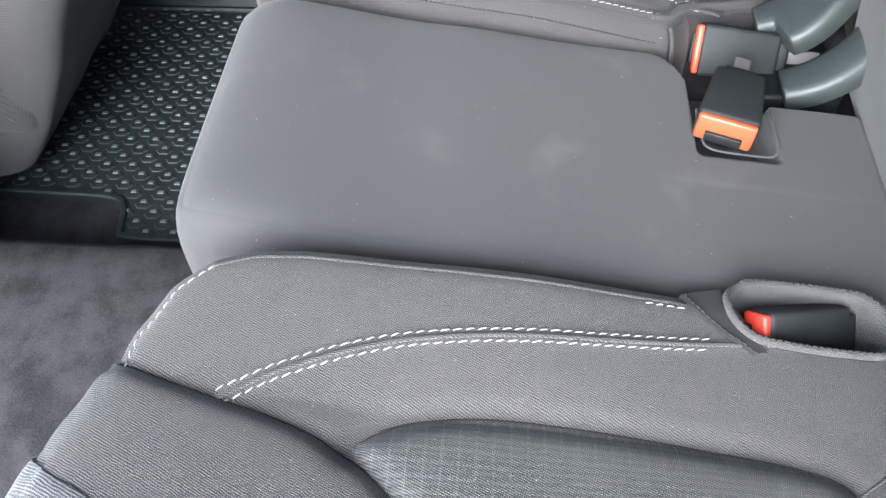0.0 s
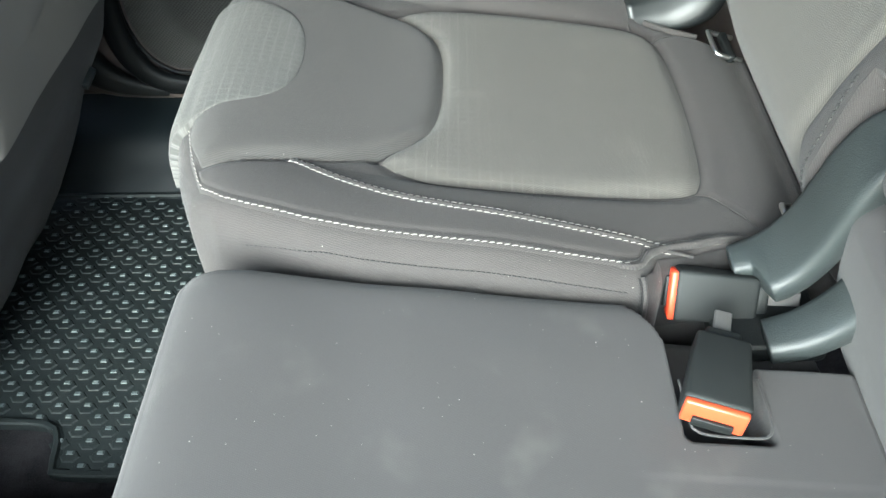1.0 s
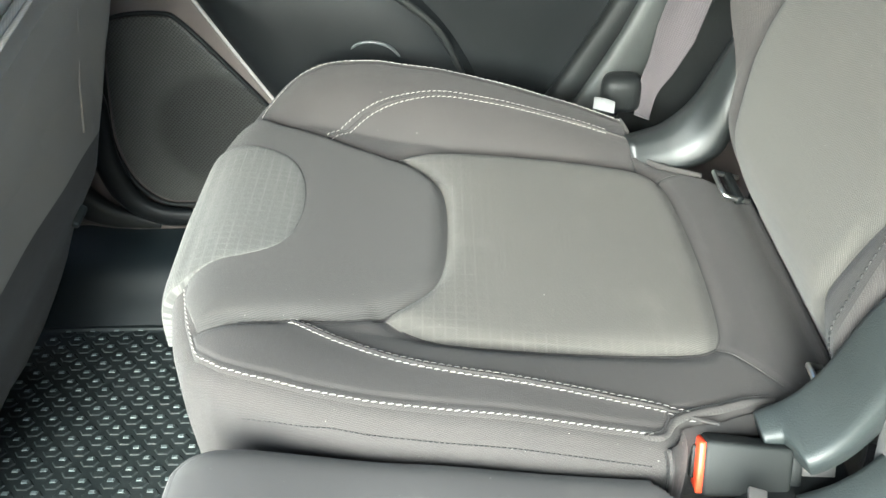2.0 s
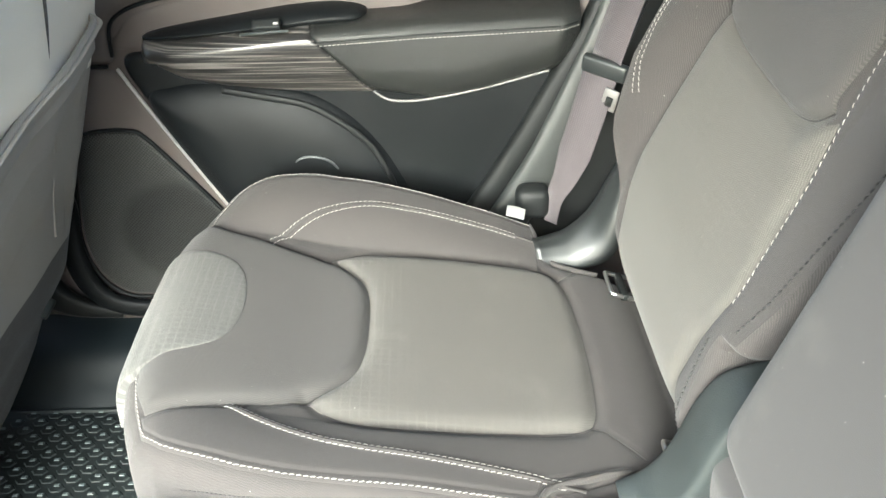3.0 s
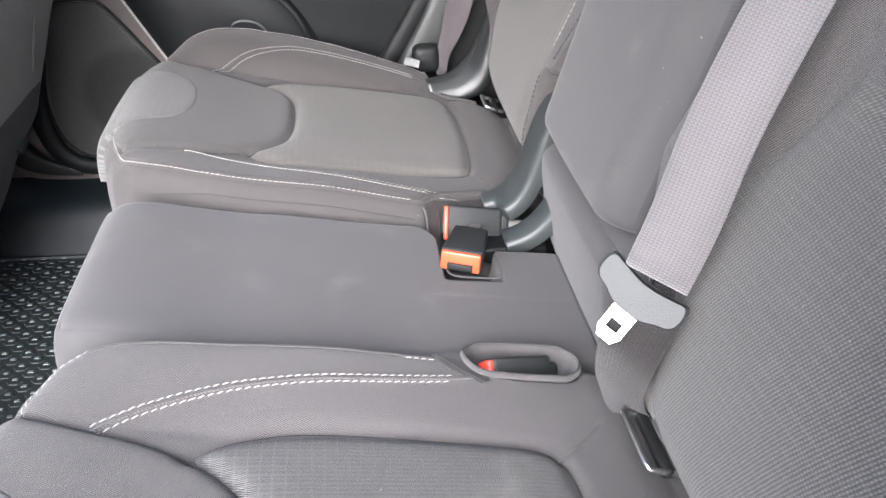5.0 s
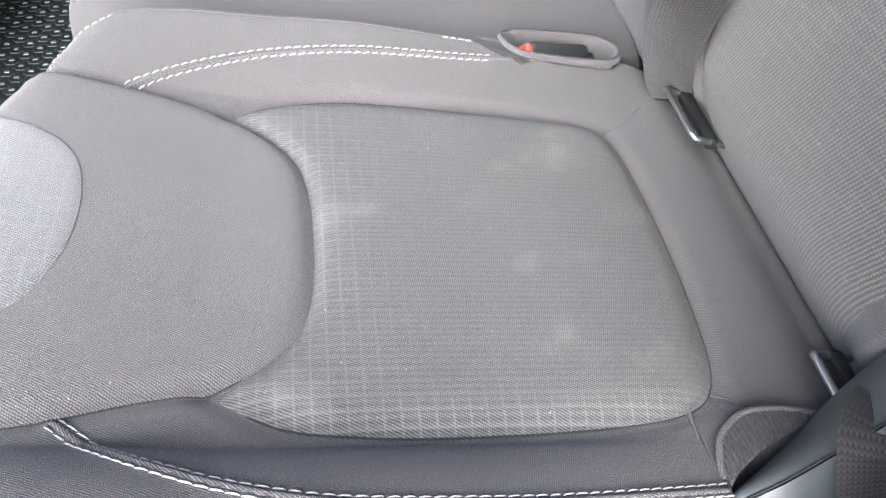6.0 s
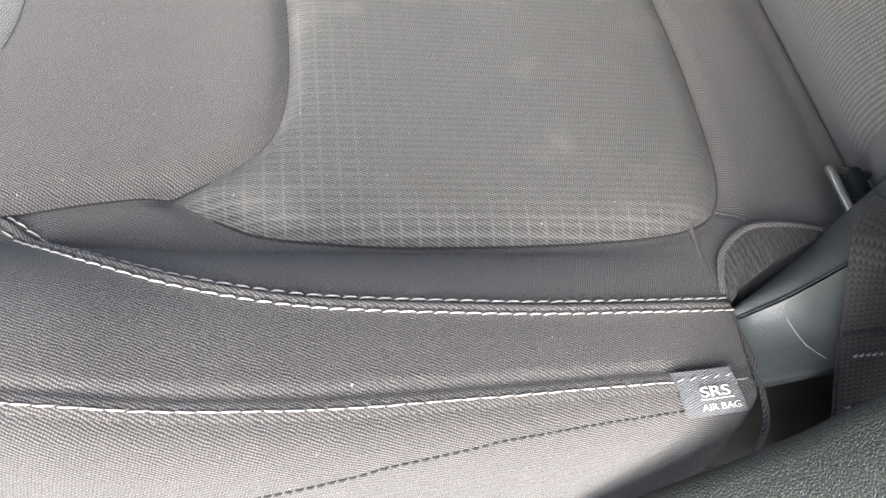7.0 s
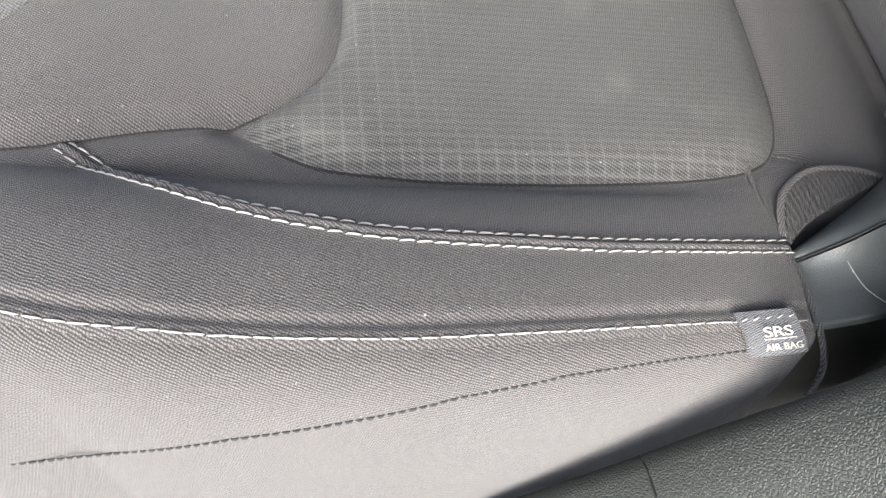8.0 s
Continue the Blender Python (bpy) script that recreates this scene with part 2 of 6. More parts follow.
def facing(verts, faces, way):
    """The faces, turned round where as a whole they look away from the given way."""
    v, total = np.asarray(verts, float), np.zeros(3)
    for f in faces:
        a, b, c = v[f[0]], v[f[1]], v[f[2]]
        total += np.cross(b - a, c - a)
    return [tuple(f)[::-1] for f in faces] if total @ np.asarray(way, float) < 0 else faces


def part(name, verts, faces, material, parent=None, label="", uvs=None, smooth=True):
    """One mesh object, with places in the world, under a thing or a part."""
    me = bpy.data.meshes.new(name)
    me.from_pydata([tuple(map(float, p)) for p in verts], [], [tuple(map(int, f)) for f in faces])
    if uvs is not None:
        layer = me.uv_layers.new(name="UVMap")
        idx = np.empty(len(me.loops), dtype=np.int32)
        me.loops.foreach_get("vertex_index", idx)
        layer.data.foreach_set("uv", np.asarray(uvs, dtype=np.float32)[idx].ravel())
    me.polygons.foreach_set("use_smooth", [smooth] * len(me.polygons))
    me.materials.append(material)
    ob = new(name, me)
    if parent is not None:
        ob.parent = parent
        ob.matrix_parent_inverse = Matrix.Translation(-world_at(parent))
    if label:
        tagged(ob, label)
    return ob


def world_at(ob):
    return ob.location.copy() if ob.parent is None else Vector((0, 0, 0))


def thing(name, place, label, category, group="", kind=""):
    ob = new(name)
    ob.location = place
    ob.empty_display_size = 0.05
    return tagged(ob, label, category, group, kind)


def bm_part(name, bm, material, parent=None, label="", smooth=True, matrix=None):
    if matrix is not None:
        bmesh.ops.transform(bm, matrix=matrix, verts=bm.verts)
    bm.normal_update()
    verts = [v.co.copy() for v in bm.verts]
    bm.verts.index_update()
    faces = [[v.index for v in f.verts] for f in bm.faces]
    bm.free()
    ob = part(name, verts, faces, material, parent, label, [(p.x + p.z * 0.3, p.y) for p in verts], smooth)
    return ob


def rounded_box(size, r, segments=3):
    bm = bmesh.new()
    bmesh.ops.create_cube(bm, size=1.0)
    bmesh.ops.scale(bm, vec=size, verts=bm.verts)
    bmesh.ops.bevel(bm, geom=list(bm.edges), offset=r, segments=segments, profile=0.5, affect="EDGES")
    return bm


def grid(nu, nv, flip=False, wrap=False):
    out = []
    for i in range(nu - 1):
        for j in range(nv if wrap else nv - 1):
            k = (j + 1) % nv
            f = (i * nv + j, (i + 1) * nv + j, (i + 1) * nv + k, i * nv + k)
            out.append(f[::-1] if flip else f)
    return out


def smooth_line(points, step=0.004, closed=False):
    """A rounded line through the points, in even steps."""
    p = np.array(points, float)
    n = len(p)
    q = []
    for i in range(n if closed else n - 1):
        a, b, c, d = (p[(i + k) % n] if closed else p[min(max(i + k, 0), n - 1)] for k in (-1, 0, 1, 2))
        for s in np.linspace(0, 1, 14, endpoint=False):
            q.append(0.5 * (2 * b + (c - a) * s + (2 * a - 5 * b + 4 * c - d) * s**2 + (3 * b - a - 3 * c + d) * s**3))
    q.append(p[0] if closed else p[-1])
    q = np.array(q)
    run = np.r_[0, np.cumsum(np.linalg.norm(np.diff(q, axis=0), axis=1))]
    m = max(3, int(round(run[-1] / step)) + 1)
    s = np.linspace(0, run[-1], m)
    out = np.stack([np.interp(s, run, q[:, k]) for k in range(p.shape[1])], 1)
    return out[:-1] if closed else out


def away(points, line):
    """How far points lie from a line, in its plane."""
    pts, a, b = np.asarray(points, float), line[:-1], line[1:]
    best = np.full(len(pts), 9.0)
    d = b - a
    dd = (d**2).sum(1) + 1e-12
    for k in range(len(a)):
        s = np.clip(((pts - a[k]) @ d[k]) / dd[k], 0, 1)
        best = np.minimum(best, np.linalg.norm(pts - a[k] - s[:, None] * d[k], axis=1))
    return best


def unit(a):
    a = np.asarray(a, float)
    return a / (np.linalg.norm(a, axis=-1, keepdims=True) + 1e-12)


def sweep(name, path, section, up, material, parent, label="", scale=None, closed=False, step=0.006, smooth=True):
    """A closed section (side, up) drawn along a path."""
    p = smooth_line(path, step, closed)
    t = unit(np.roll(p, -1, 0) - np.roll(p, 1, 0)) if closed else unit(np.gradient(p, axis=0))
    ups = np.asarray(up, float)
    if ups.ndim == 2:
        s = np.linspace(0, 1, len(p))
        ups = np.stack([np.interp(s, np.linspace(0, 1, len(ups)), ups[:, k]) for k in range(3)], 1)
    side = unit(np.cross(t, np.broadcast_to(ups, t.shape)))
    top = unit(np.cross(side, t))
    sec = np.asarray(section, float)
    sc = np.ones(len(p)) if scale is None else np.interp(np.linspace(0, 1, len(p)), np.linspace(0, 1, len(scale)), scale)
    v = p[:, None] + sc[:, None, None] * (sec[None, :, :1] * side[:, None] + sec[None, :, 1:] * top[:, None])
    n, m = len(p), len(sec)
    run = np.r_[0, np.cumsum(np.linalg.norm(np.diff(p, axis=0), axis=1))]
    uv = [(run[i], sec[j, 0]) for i in range(n) for j in range(m)]
    faces = grid(n, m, False, True)
    if closed:
        faces += [((n - 1) * m + j, j, (j + 1) % m, (n - 1) * m + (j + 1) % m) for j in range(m)]
    else:
        faces += [tuple(range(m)), tuple(range((n - 1) * m, n * m))[::-1]]
    return part(name, v.reshape(-1, 3), faces, material, parent, label, uv, smooth)


def loft(name, stations, material, parent, label=""):
    """Closed sections joined one to the next."""
    m = len(stations[0])
    v = [p for sec in stations for p in sec]
    faces = grid(len(stations), m, False, True)
    faces += [tuple(range(m)), tuple(range((len(stations) - 1) * m, len(stations) * m))[::-1]]
    return part(name, v, faces, material, parent, label, [(p[0], p[2]) for p in v])


def oval(w, h, n=12, power=2.0):
    a = np.linspace(0, 2 * math.pi, n, endpoint=False)
    c, s = np.cos(a), np.sin(a)
    return np.stack([w / 2 * np.sign(c) * np.abs(c) ** (2 / power), h / 2 * np.sign(s) * np.abs(s) ** (2 / power)], 1)


def stitches(name, line, normals, material, parent, pitch=0.0075, length=0.0056, width=0.0015, lean=0.2):
    """A row of thread stitches laid along a line on a surface."""
    run = np.r_[0, np.cumsum(np.linalg.norm(np.diff(line, axis=0), axis=1))]
    rng = random.Random(len(line))
    verts, faces = [], []
    for s in np.arange(pitch / 2, run[-1], pitch):
        c = np.array([np.interp(s, run, line[:, k]) for k in range(3)])
        ahead = np.array([np.interp(min(s + 0.002, run[-1]), run, line[:, k]) for k in range(3)])
        back = np.array([np.interp(max(s - 0.002, 0), run, line[:, k]) for k in range(3)])
        n = unit(np.array([np.interp(s, run, normals[:, k]) for k in range(3)]))
        t = unit(ahead - back)
        b = unit(np.cross(n, t))
        t = unit(t + b * (lean + rng.uniform(-0.06, 0.06)))
        b = unit(np.cross(n, t))
        ln = length * rng.uniform(0.9, 1.08)
        base = len(verts)
        for off, r, dip in ((-0.5, 0.45, -0.7), (-0.3, 0.95, 0.1), (0.0, 1.05, 0.3), (0.3, 0.95, 0.1), (0.5, 0.45, -0.7)):
            for a in range(6):
                q = c + t * off * ln + n * dip * width * 0.6
                verts.append(q + width / 2 * r * (b * math.cos(a * math.pi / 3) + n * math.sin(a * math.pi / 3)))
        for i in range(4):
            for a in range(6):
                k = (a + 1) % 6
                faces.append((base + i * 6 + a, base + i * 6 + k, base + (i + 1) * 6 + k, base + (i + 1) * 6 + a))
        faces.append(tuple(base + a for a in range(5, -1, -1)))
        faces.append(tuple(base + 24 + a for a in range(6)))
    ob = part(name, verts, faces, material, parent)
    return tagged(ob, kind="stuff")


# ---- setting: ground, floor, tunnel, shell ----
def slab(name, lo, hi, material, label, r=0.004):
    lo, hi = Vector(lo), Vector(hi)
    bm = rounded_box(hi - lo, r, 2)
    ob = bm_part(name, bm, material, None, label, True, Matrix.Translation((lo + hi) / 2))
    return tagged(ob, label, kind="structure")


# Unseen ground plane, added to bounce daylight up through the open door.
asphalt = plastic("asphalt", (0.10, 0.10, 0.10), 0.9, 90.0, 0.004)
ground = part("ground", [(-400, -400, -0.32), (400, -400, -0.32), (400, 400, -0.32), (-400, 400, -0.32)], [(0, 1, 2, 3)], asphalt)
tagged(ground, "unseen grey ground added to bounce light upwards", kind="structure")

# carpeted floor with a raised tunnel, as one sheet with thickness
ys = [-0.24, 0.10, 0.22, 0.30, 0.37, 0.42, 0.50, 0.545, 0.560, 0.568, 0.574, 0.580, 0.60, 0.9, 1.25]
zs = [0.075, 0.078, 0.09, 0.125, 0.165, 0.185, 0.19, 0.187, 0.178, 0.160, 0.12, 0.092, 0.085, 0.085, 0.085]
xs = np.linspace(-1.3, 0.5, 46)
verts = [(x, y, z + 0.003 * noise.noise((x * 9, y * 9, 0))) for x in xs for y, z in zip(ys, zs)]
verts += [(x, y, -0.05) for x in xs for y in ys]
nn = len(xs) * len(ys)
faces = grid(len(xs), len(ys)) + [tuple(nn + i for i in f[::-1]) for f in grid(len(xs), len(ys))]
floor = part("floor", verts, faces, CARPET)
tagged(floor, "mottled charcoal carpet floor with a raised tunnel", kind="structure")

# Roof and walls close the cabin out of view; openings shape its daylight.
slab("ceiling", (-1.6, -0.14, 1.36), (0.95, 1.26, 1.42), HEAD, "unseen pale roof slab, edge set to admit daylight", 0.02)
slab("wall_rear", (0.78, -0.22, -0.05), (0.84, 1.24, 0.95), BLACK, "dark trim behind the rear seat")
slab("wall_front", (-1.42, -0.2, -0.05), (-1.36, 1.24, 0.85), BLACK, "dark dashboard closing the cabin")
slab("pillar", (-0.62, 1.235, 0.85), (-0.5, 1.3, 1.38), BROWN, "door pillar beside the far window", 0.01)
slab("pillar", (0.44, 1.235, 0.85), (0.58, 1.3, 1.38), BROWN, "rear pillar slab narrowed to let daylight in", 0.01)
slab("wall_far", (-1.6, 1.30, -0.1), (0.95, 1.36, 0.95), BLACK, "outer skin of the far side of the car", 0.01)
slab("seat_riser", (-0.06, -0.17, 0.07), (0.78, 1.13, 0.24), CARPET, "carpeted step beneath the rear seat", 0.02)

# ---- rear seat cushions ----
def soft(xs, ys, spread):
    """A rounded-off version of a line of straight pieces."""
    at = np.linspace(xs[0] - 4 * spread, xs[-1] + 4 * spread, 900)
    line = np.interp(at, xs, ys)
    step = at[1] - at[0]
    k = np.arange(-int(3 * spread / step), int(3 * spread / step) + 1) * step
    w = np.exp(-((k / spread) ** 2) / 2)
    pad = len(k) // 2
    line = np.convolve(np.pad(line, pad, "edge"), w / w.sum(), "valid")
    return lambda q: np.interp(q, at, line)


PROFILE = np.array([(0, 0), (0.0035, 0.0012), (0.0075, 0.0045), (0.0115, 0.011), (0.0145, 0.020), (0.0165, 0.034), (0.0175, 0.055), (0.0175, 0.09), (0.0165, 0.14), (0.0145, 0.20), (0.010, 0.26), (-0.004, 0.33)])
ARC = np.r_[0, np.cumsum(np.linalg.norm(np.diff(PROFILE, axis=0), axis=1))]

FLAP_EDGE = smooth_line([(-0.167, 0.229), (-0.14, 0.240), (-0.10, 0.250), (-0.06, 0.258), (-0.025, 0.271), (0.003, 0.291), (0.023, 0.316), (0.032, 0.35), (0.0345, 0.395), (0.033, 0.44), (0.025, 0.472), (0.006, 0.4945), (-0.02, 0.5095), (-0.06, 0.5205), (-0.10, 0.5335), (-0.14, 0.543), (-0.17, 0.56)])
INSERT_EDGE = smooth_line([(-0.024, 0.271), (-0.008, 0.257), (0.02, 0.246), (0.06, 0.241), (0.12, 0.2415), (0.18, 0.245), (0.235, 0.250), (0.262, 0.258), (0.274, 0.275), (0.279, 0.31), (0.2815, 0.36), (0.2815, 0.41), (0.279, 0.46), (0.275, 0.495), (0.266, 0.518), (0.25, 0.530), (0.22, 0.537), (0.16, 0.5415), (0.09, 0.5425), (0.05, 0.540), (0.02, 0.536), (0.0, 0.528), (-0.014, 0.5195), (-0.024, 0.5135)])
PALE_EDGE = smooth_line([(-0.25, 0.272), (-0.21, 0.277), (-0.185, 0.290), (-0.165, 0.305), (-0.142, 0.315), (-0.12, 0.330), (-0.107, 0.352), (-0.1015, 0.385), (-0.103, 0.42), (-0.110, 0.448), (-0.122, 0.468), (-0.14, 0.480), (-0.165, 0.488), (-0.19, 0.492), (-0.25, 0.50)])
INNER_TWIN = smooth_line([(-0.096, 0.250), (-0.085, 0.244), (-0.065, 0.232), (-0.035, 0.218), (0.0, 0.206), (0.04, 0.198), (0.08, 0.193), (0.13, 0.188), (0.18, 0.182), (0.245, 0.172)])
OUTER_TWIN = smooth_line([(-0.094, 0.534), (-0.073, 0.551), (-0.043, 0.571), (-0.008, 0.587), (0.03, 0.597), (0.07, 0.5995), (0.13, 0.598), (0.19, 0.593), (0.247, 0.586)])


TUCK_IN = smooth_line([(0.268, 0.263), (0.284, 0.252), (0.30, 0.238), (0.315, 0.222)])
TUCK_OUT = smooth_line([(0.268, 0.5165), (0.279, 0.524), (0.294, 0.533)])


seam_plane = soft([-0.20, -0.19, -0.163, -0.10, -0.02, 0.267, 0.36], [0.494, 0.497, 0.4995, 0.487, 0.467, 0.43, 0.419], 0.016)
RISE_IN = soft([-0.2, -0.163, -0.12, -0.03, 0.08, 0.17, 0.25, 0.34], [0, 0.002, 0.011, 0.021, 0.021, 0.012, 0.006, 0], 0.014)
RISE_OUT = soft([-0.2, -0.163, -0.132, -0.1, -0.042, 0.023, 0.102, 0.19, 0.218, 0.246, 0.28, 0.34], [0, 0.010, 0.026, 0.038, 0.047, 0.045, 0.036, 0.022, 0.016, 0.009, 0.003, 0.0], 0.008)


def side_in(x, far):
    if far:
        return np.interp(x, [-0.194, -0.19, -0.181, -0.163, -0.14, -0.12, -0.07, -0.03, 0.03, 0.190, 0.197, 0.206, 0.25, 0.28, 0.35], [0.29, 0.275, 0.242, 0.20, 0.183, 0.175, 0.162, 0.156, 0.153, 0.150, 0.152, 0.170, 0.184, 0.195, 0.20])
    return np.interp(x, [-0.180, -0.176, -0.171, -0.164, -0.157, -0.146, -0.132, -0.112, -0.089, -0.06, 0.03, 0.19, 0.35], [0.36, 0.327, 0.300, 0.275, 0.256, 0.214, 0.186, 0.168, 0.159, 0.155, 0.152, 0.150, 0.148])


RIM_OUT = smooth_line([(-0.194, 0.47), (-0.188, 0.50), (-0.177, 0.545), (-0.160, 0.588), (-0.130, 0.622), (-0.09, 0.640), (-0.042, 0.649), (0.03, 0.652), (0.10, 0.647), (0.17, 0.639), (0.246, 0.630)], 0.003)
CORNER = [(0.2465, 0.628), (0.2475, 0.600), (0.2490, 0.577), (0.2560, 0.557), (0.276, 0.542), (0.30, 0.538), (0.33, 0.535)]


def side_out(x, far=True):
    if not far:  # the near cushion is a little shorter
        x = np.where(np.asarray(x) < -0.12, -0.12 + (np.asarray(x) + 0.12) * 1.276, x)
    return np.interp(x, list(RIM_OUT[:, 0]) + [p[0] for p in CORNER], list(RIM_OUT[:, 1]) + [p[1] for p in CORNER])


def front_at(v, far=True):
    if not far:
        return np.interp(v, [0.20, 0.256, 0.30, 0.327, 0.40, 0.48, 0.545, 0.6], [-0.140, -0.157, -0.171, -0.176, -0.180, -0.179, -0.165, -0.147])
    return np.interp(v, [0.20, 0.242, 0.28, 0.38, 0.48, 0.545, 0.6], [-0.163, -0.181, -0.192, -0.194, -0.191, -0.176, -0.155])


def cushion_height(x, v, far=True):
    x, v = np.asarray(x, float), np.asarray(v, float)
    z = seam_plane(x)
    h_in, h_out = RISE_IN(x), RISE_OUT(x)
    a = np.clip((v - 0.15) / 0.095, 0, 1)
    b = np.clip((0.65 - v) / 0.102, 0, 1)
    z = z + h_in * (1 - a**2.2) + h_out * (1 - b**3.0)
    pts = np.stack([x.ravel(), v.ravel()], 1)
    for line, deep, wide in ((FLAP_EDGE, 0.0042, 0.0055), (INSERT_EDGE, 0.0050, 0.008), (TUCK_IN, 0.0022, 0.004), (TUCK_OUT, 0.0022, 0.004), (INNER_TWIN, -0.0012, 0.004), (OUTER_TWIN, -0.0012, 0.004)):
        d = away(pts, line).reshape(x.shape)
        z = z - deep * np.exp(-((d / wide) ** 2))
    z = z - 0.022 * np.clip((x - 0.318) / 0.05, 0, 1) ** 1.8 - 0.003 * np.clip((x - 0.285) / 0.04, 0, 1)
    # folded hem just inside the stitched rim
    d_in, d_out = v - side_in(x, far), side_out(x, far) - v
    for d, deep in ((d_in, 0.0012), (d_out, 0.0030)) if far else ((d_out, 0.0021),):
        z = z - deep * np.exp(-(((d - 0.0095) / 0.0025) ** 2)) * (x > -0.17) * (x < 0.246)
    z = z - 0.004 * np.exp(-np.maximum(np.minimum(d_in, d_out), 0) / 0.004)
    z = z - 0.006 * np.exp(-np.maximum(x - front_at(v, far), 0) / 0.012)
    return z


def cushion_point(x, v, side, far, lift=0.0):
    """A point on the cushion; ahead of its front rim the surface turns down."""
    x, v = np.asarray(x, float), np.asarray(v, float)
    edge = front_at(v, far)
    q = np.maximum(edge - x, 0)
    xt = np.maximum(x, edge)
    z = cushion_height(xt, v, far)
    out, down = np.interp(q, ARC, PROFILE[:, 0]), np.interp(q, ARC, PROFILE[:, 1])
    turn = np.interp(q, [0, 0.006, 0.02, 0.04, 0.2], [0.0, 0.5, 1.2, 1.5, 1.57])
    return np.stack([xt - out - lift * np.sin(turn), YC + side * v, z - down + lift * np.cos(turn)], -1)


def fill_patch(name, outline, centre, surface, low, high, roll, material, parent, label, way, uv_of):
    """A sewn panel inside a closed outline, puffed up towards its middle."""
    c = np.array(centre)
    rings = np.r_[np.linspace(0.02, 0.8, 22), 0.86, 0.9, 0.93, 0.95, 0.965, 0.98, 0.99, 0.999, 1.0]
    pts = np.concatenate([c + r * (outline - c) for r in rings])
    closed = np.vstack([outline, outline[:1]])
    d = away(pts, closed)
    lift = low + (high - low) * (1 - np.exp(-d / roll))
    lift[-len(outline) :] = -0.002  # turned-under edge
    p = surface(pts[:, 0], pts[:, 1], lift)
    n = len(outline)
    faces = grid(len(rings), n, False, True)
    mid = surface(np.array([c[0]]), np.array([c[1]]), np.array([high]))
    p = np.vstack([p, mid])
    k = len(p) - 1
    faces += [(j, (j + 1) % n, k) for j in range(n)]
    uv = np.vstack([uv_of(pts), uv_of(c[None])])
    return part(name, p, facing(p, faces, way), material, parent, label, uv)


def surface_line(line, side, far, lift=0.0008):
    p = cushion_point(line[:, 0], line[:, 1], side, far, lift)
    e = 0.002
    du = cushion_point(line[:, 0] + e, line[:, 1], side, far) - cushion_point(line[:, 0] - e, line[:, 1], side, far)
    dv = cushion_point(line[:, 0], line[:, 1] + e, side, far) - cushion_point(line[:, 0], line[:, 1] - e, side, far)
    n = unit(np.cross(du, dv))
    n[n[:, 2] < 0] *= -1
    return p, n


def shifted(line, off):
    t = unit(np.gradient(line, axis=0))
    return line + off * np.stack([-t[:, 1], t[:, 0]], 1)


def pocket_dip(p):
    """Lower what lies inside the stitched buckle pocket between the near and middle cushions."""
    cx, cy, half = 0.259, YC - 0.150, 0.029
    dx = np.maximum(np.abs(p[:, 0] - cx) - half, 0)
    d = np.hypot(dx, p[:, 1] - cy)
    p[:, 2] -= 0.05 * np.clip((0.024 - d) / 0.006, 0, 1)
    return p


def corner_fold(side, seat):
    """Ribbed cloth gusset between the cushion's rear corner and the side trim."""
    up = smooth_line([(0.2480, 0.579, 0.4375), (0.2500, 0.566, 0.4395), (0.2560, 0.553, 0.4400), (0.274, 0.540, 0.4385), (0.30, 0.536, 0.433), (0.327, 0.537, 0.4245)], 0.003)
    low = smooth_line([(0.2530, 0.5815, 0.4335), (0.2610, 0.5735, 0.4345), (0.2732, 0.5655, 0.4340), (0.290, 0.5555, 0.4330), (0.308, 0.5470, 0.4300), (0.327, 0.5390, 0.4230)], 0.003)
    n = 40
    up = up[np.linspace(0, len(up) - 1, n).round().astype(int)]
    low = low[np.linspace(0, len(low) - 1, n).round().astype(int)]
    rows = [[a + (b - a) * s + np.array([-0.0004, 0.0006, 0.0012]) * math.sin(math.pi * s) for s in np.linspace(0, 1, 10)] + [b + np.array([0.0, -0.004, -0.02])] for a, b in zip(up, low)]
    verts = [(x, YC + side * v, z) for r in rows for x, v, z in r]
    uv = [(x * 1.0, v * 0.15) for r in rows for x, v, z in r]
    part("corner_gusset", verts, grid(n, 11, side > 0), FOLD, seat, "ribbed cloth fold round the rear corner", uv)
    edge = [(x, YC + side * v, z + 0.0006) for x, v, z in up[::3]]
    sweep("gusset_piping", edge, oval(0.0038, 0.0034, 8), (0, 0, 1), CLOTH, seat, "", None, False, 0.003)
    side_edge = [(x, YC + side * (v + 0.001), z) for x, v, z in ((0.2490, 0.580, 0.436), (0.2505, 0.598, 0.4345), (0.2520, 0.615, 0.4335), (0.2535, 0.632, 0.429), (0.2545, 0.643, 0.418), (0.2545, 0.648, 0.395))]
    sweep("side_piping", side_edge, oval(0.0034, 0.0030, 8), (0, 0, 1), CLOTH, seat, "", None, False, 0.003)
    line = np.array([(x, YC + side * (v + 0.003), z + 0.0012) for x, v, z in up])
    stitches("seam", line, np.tile([0, -0.3, 1.0], (n, 1)), DARK_THREAD, seat, 0.0034, 0.0026, 0.0009, 0.0)


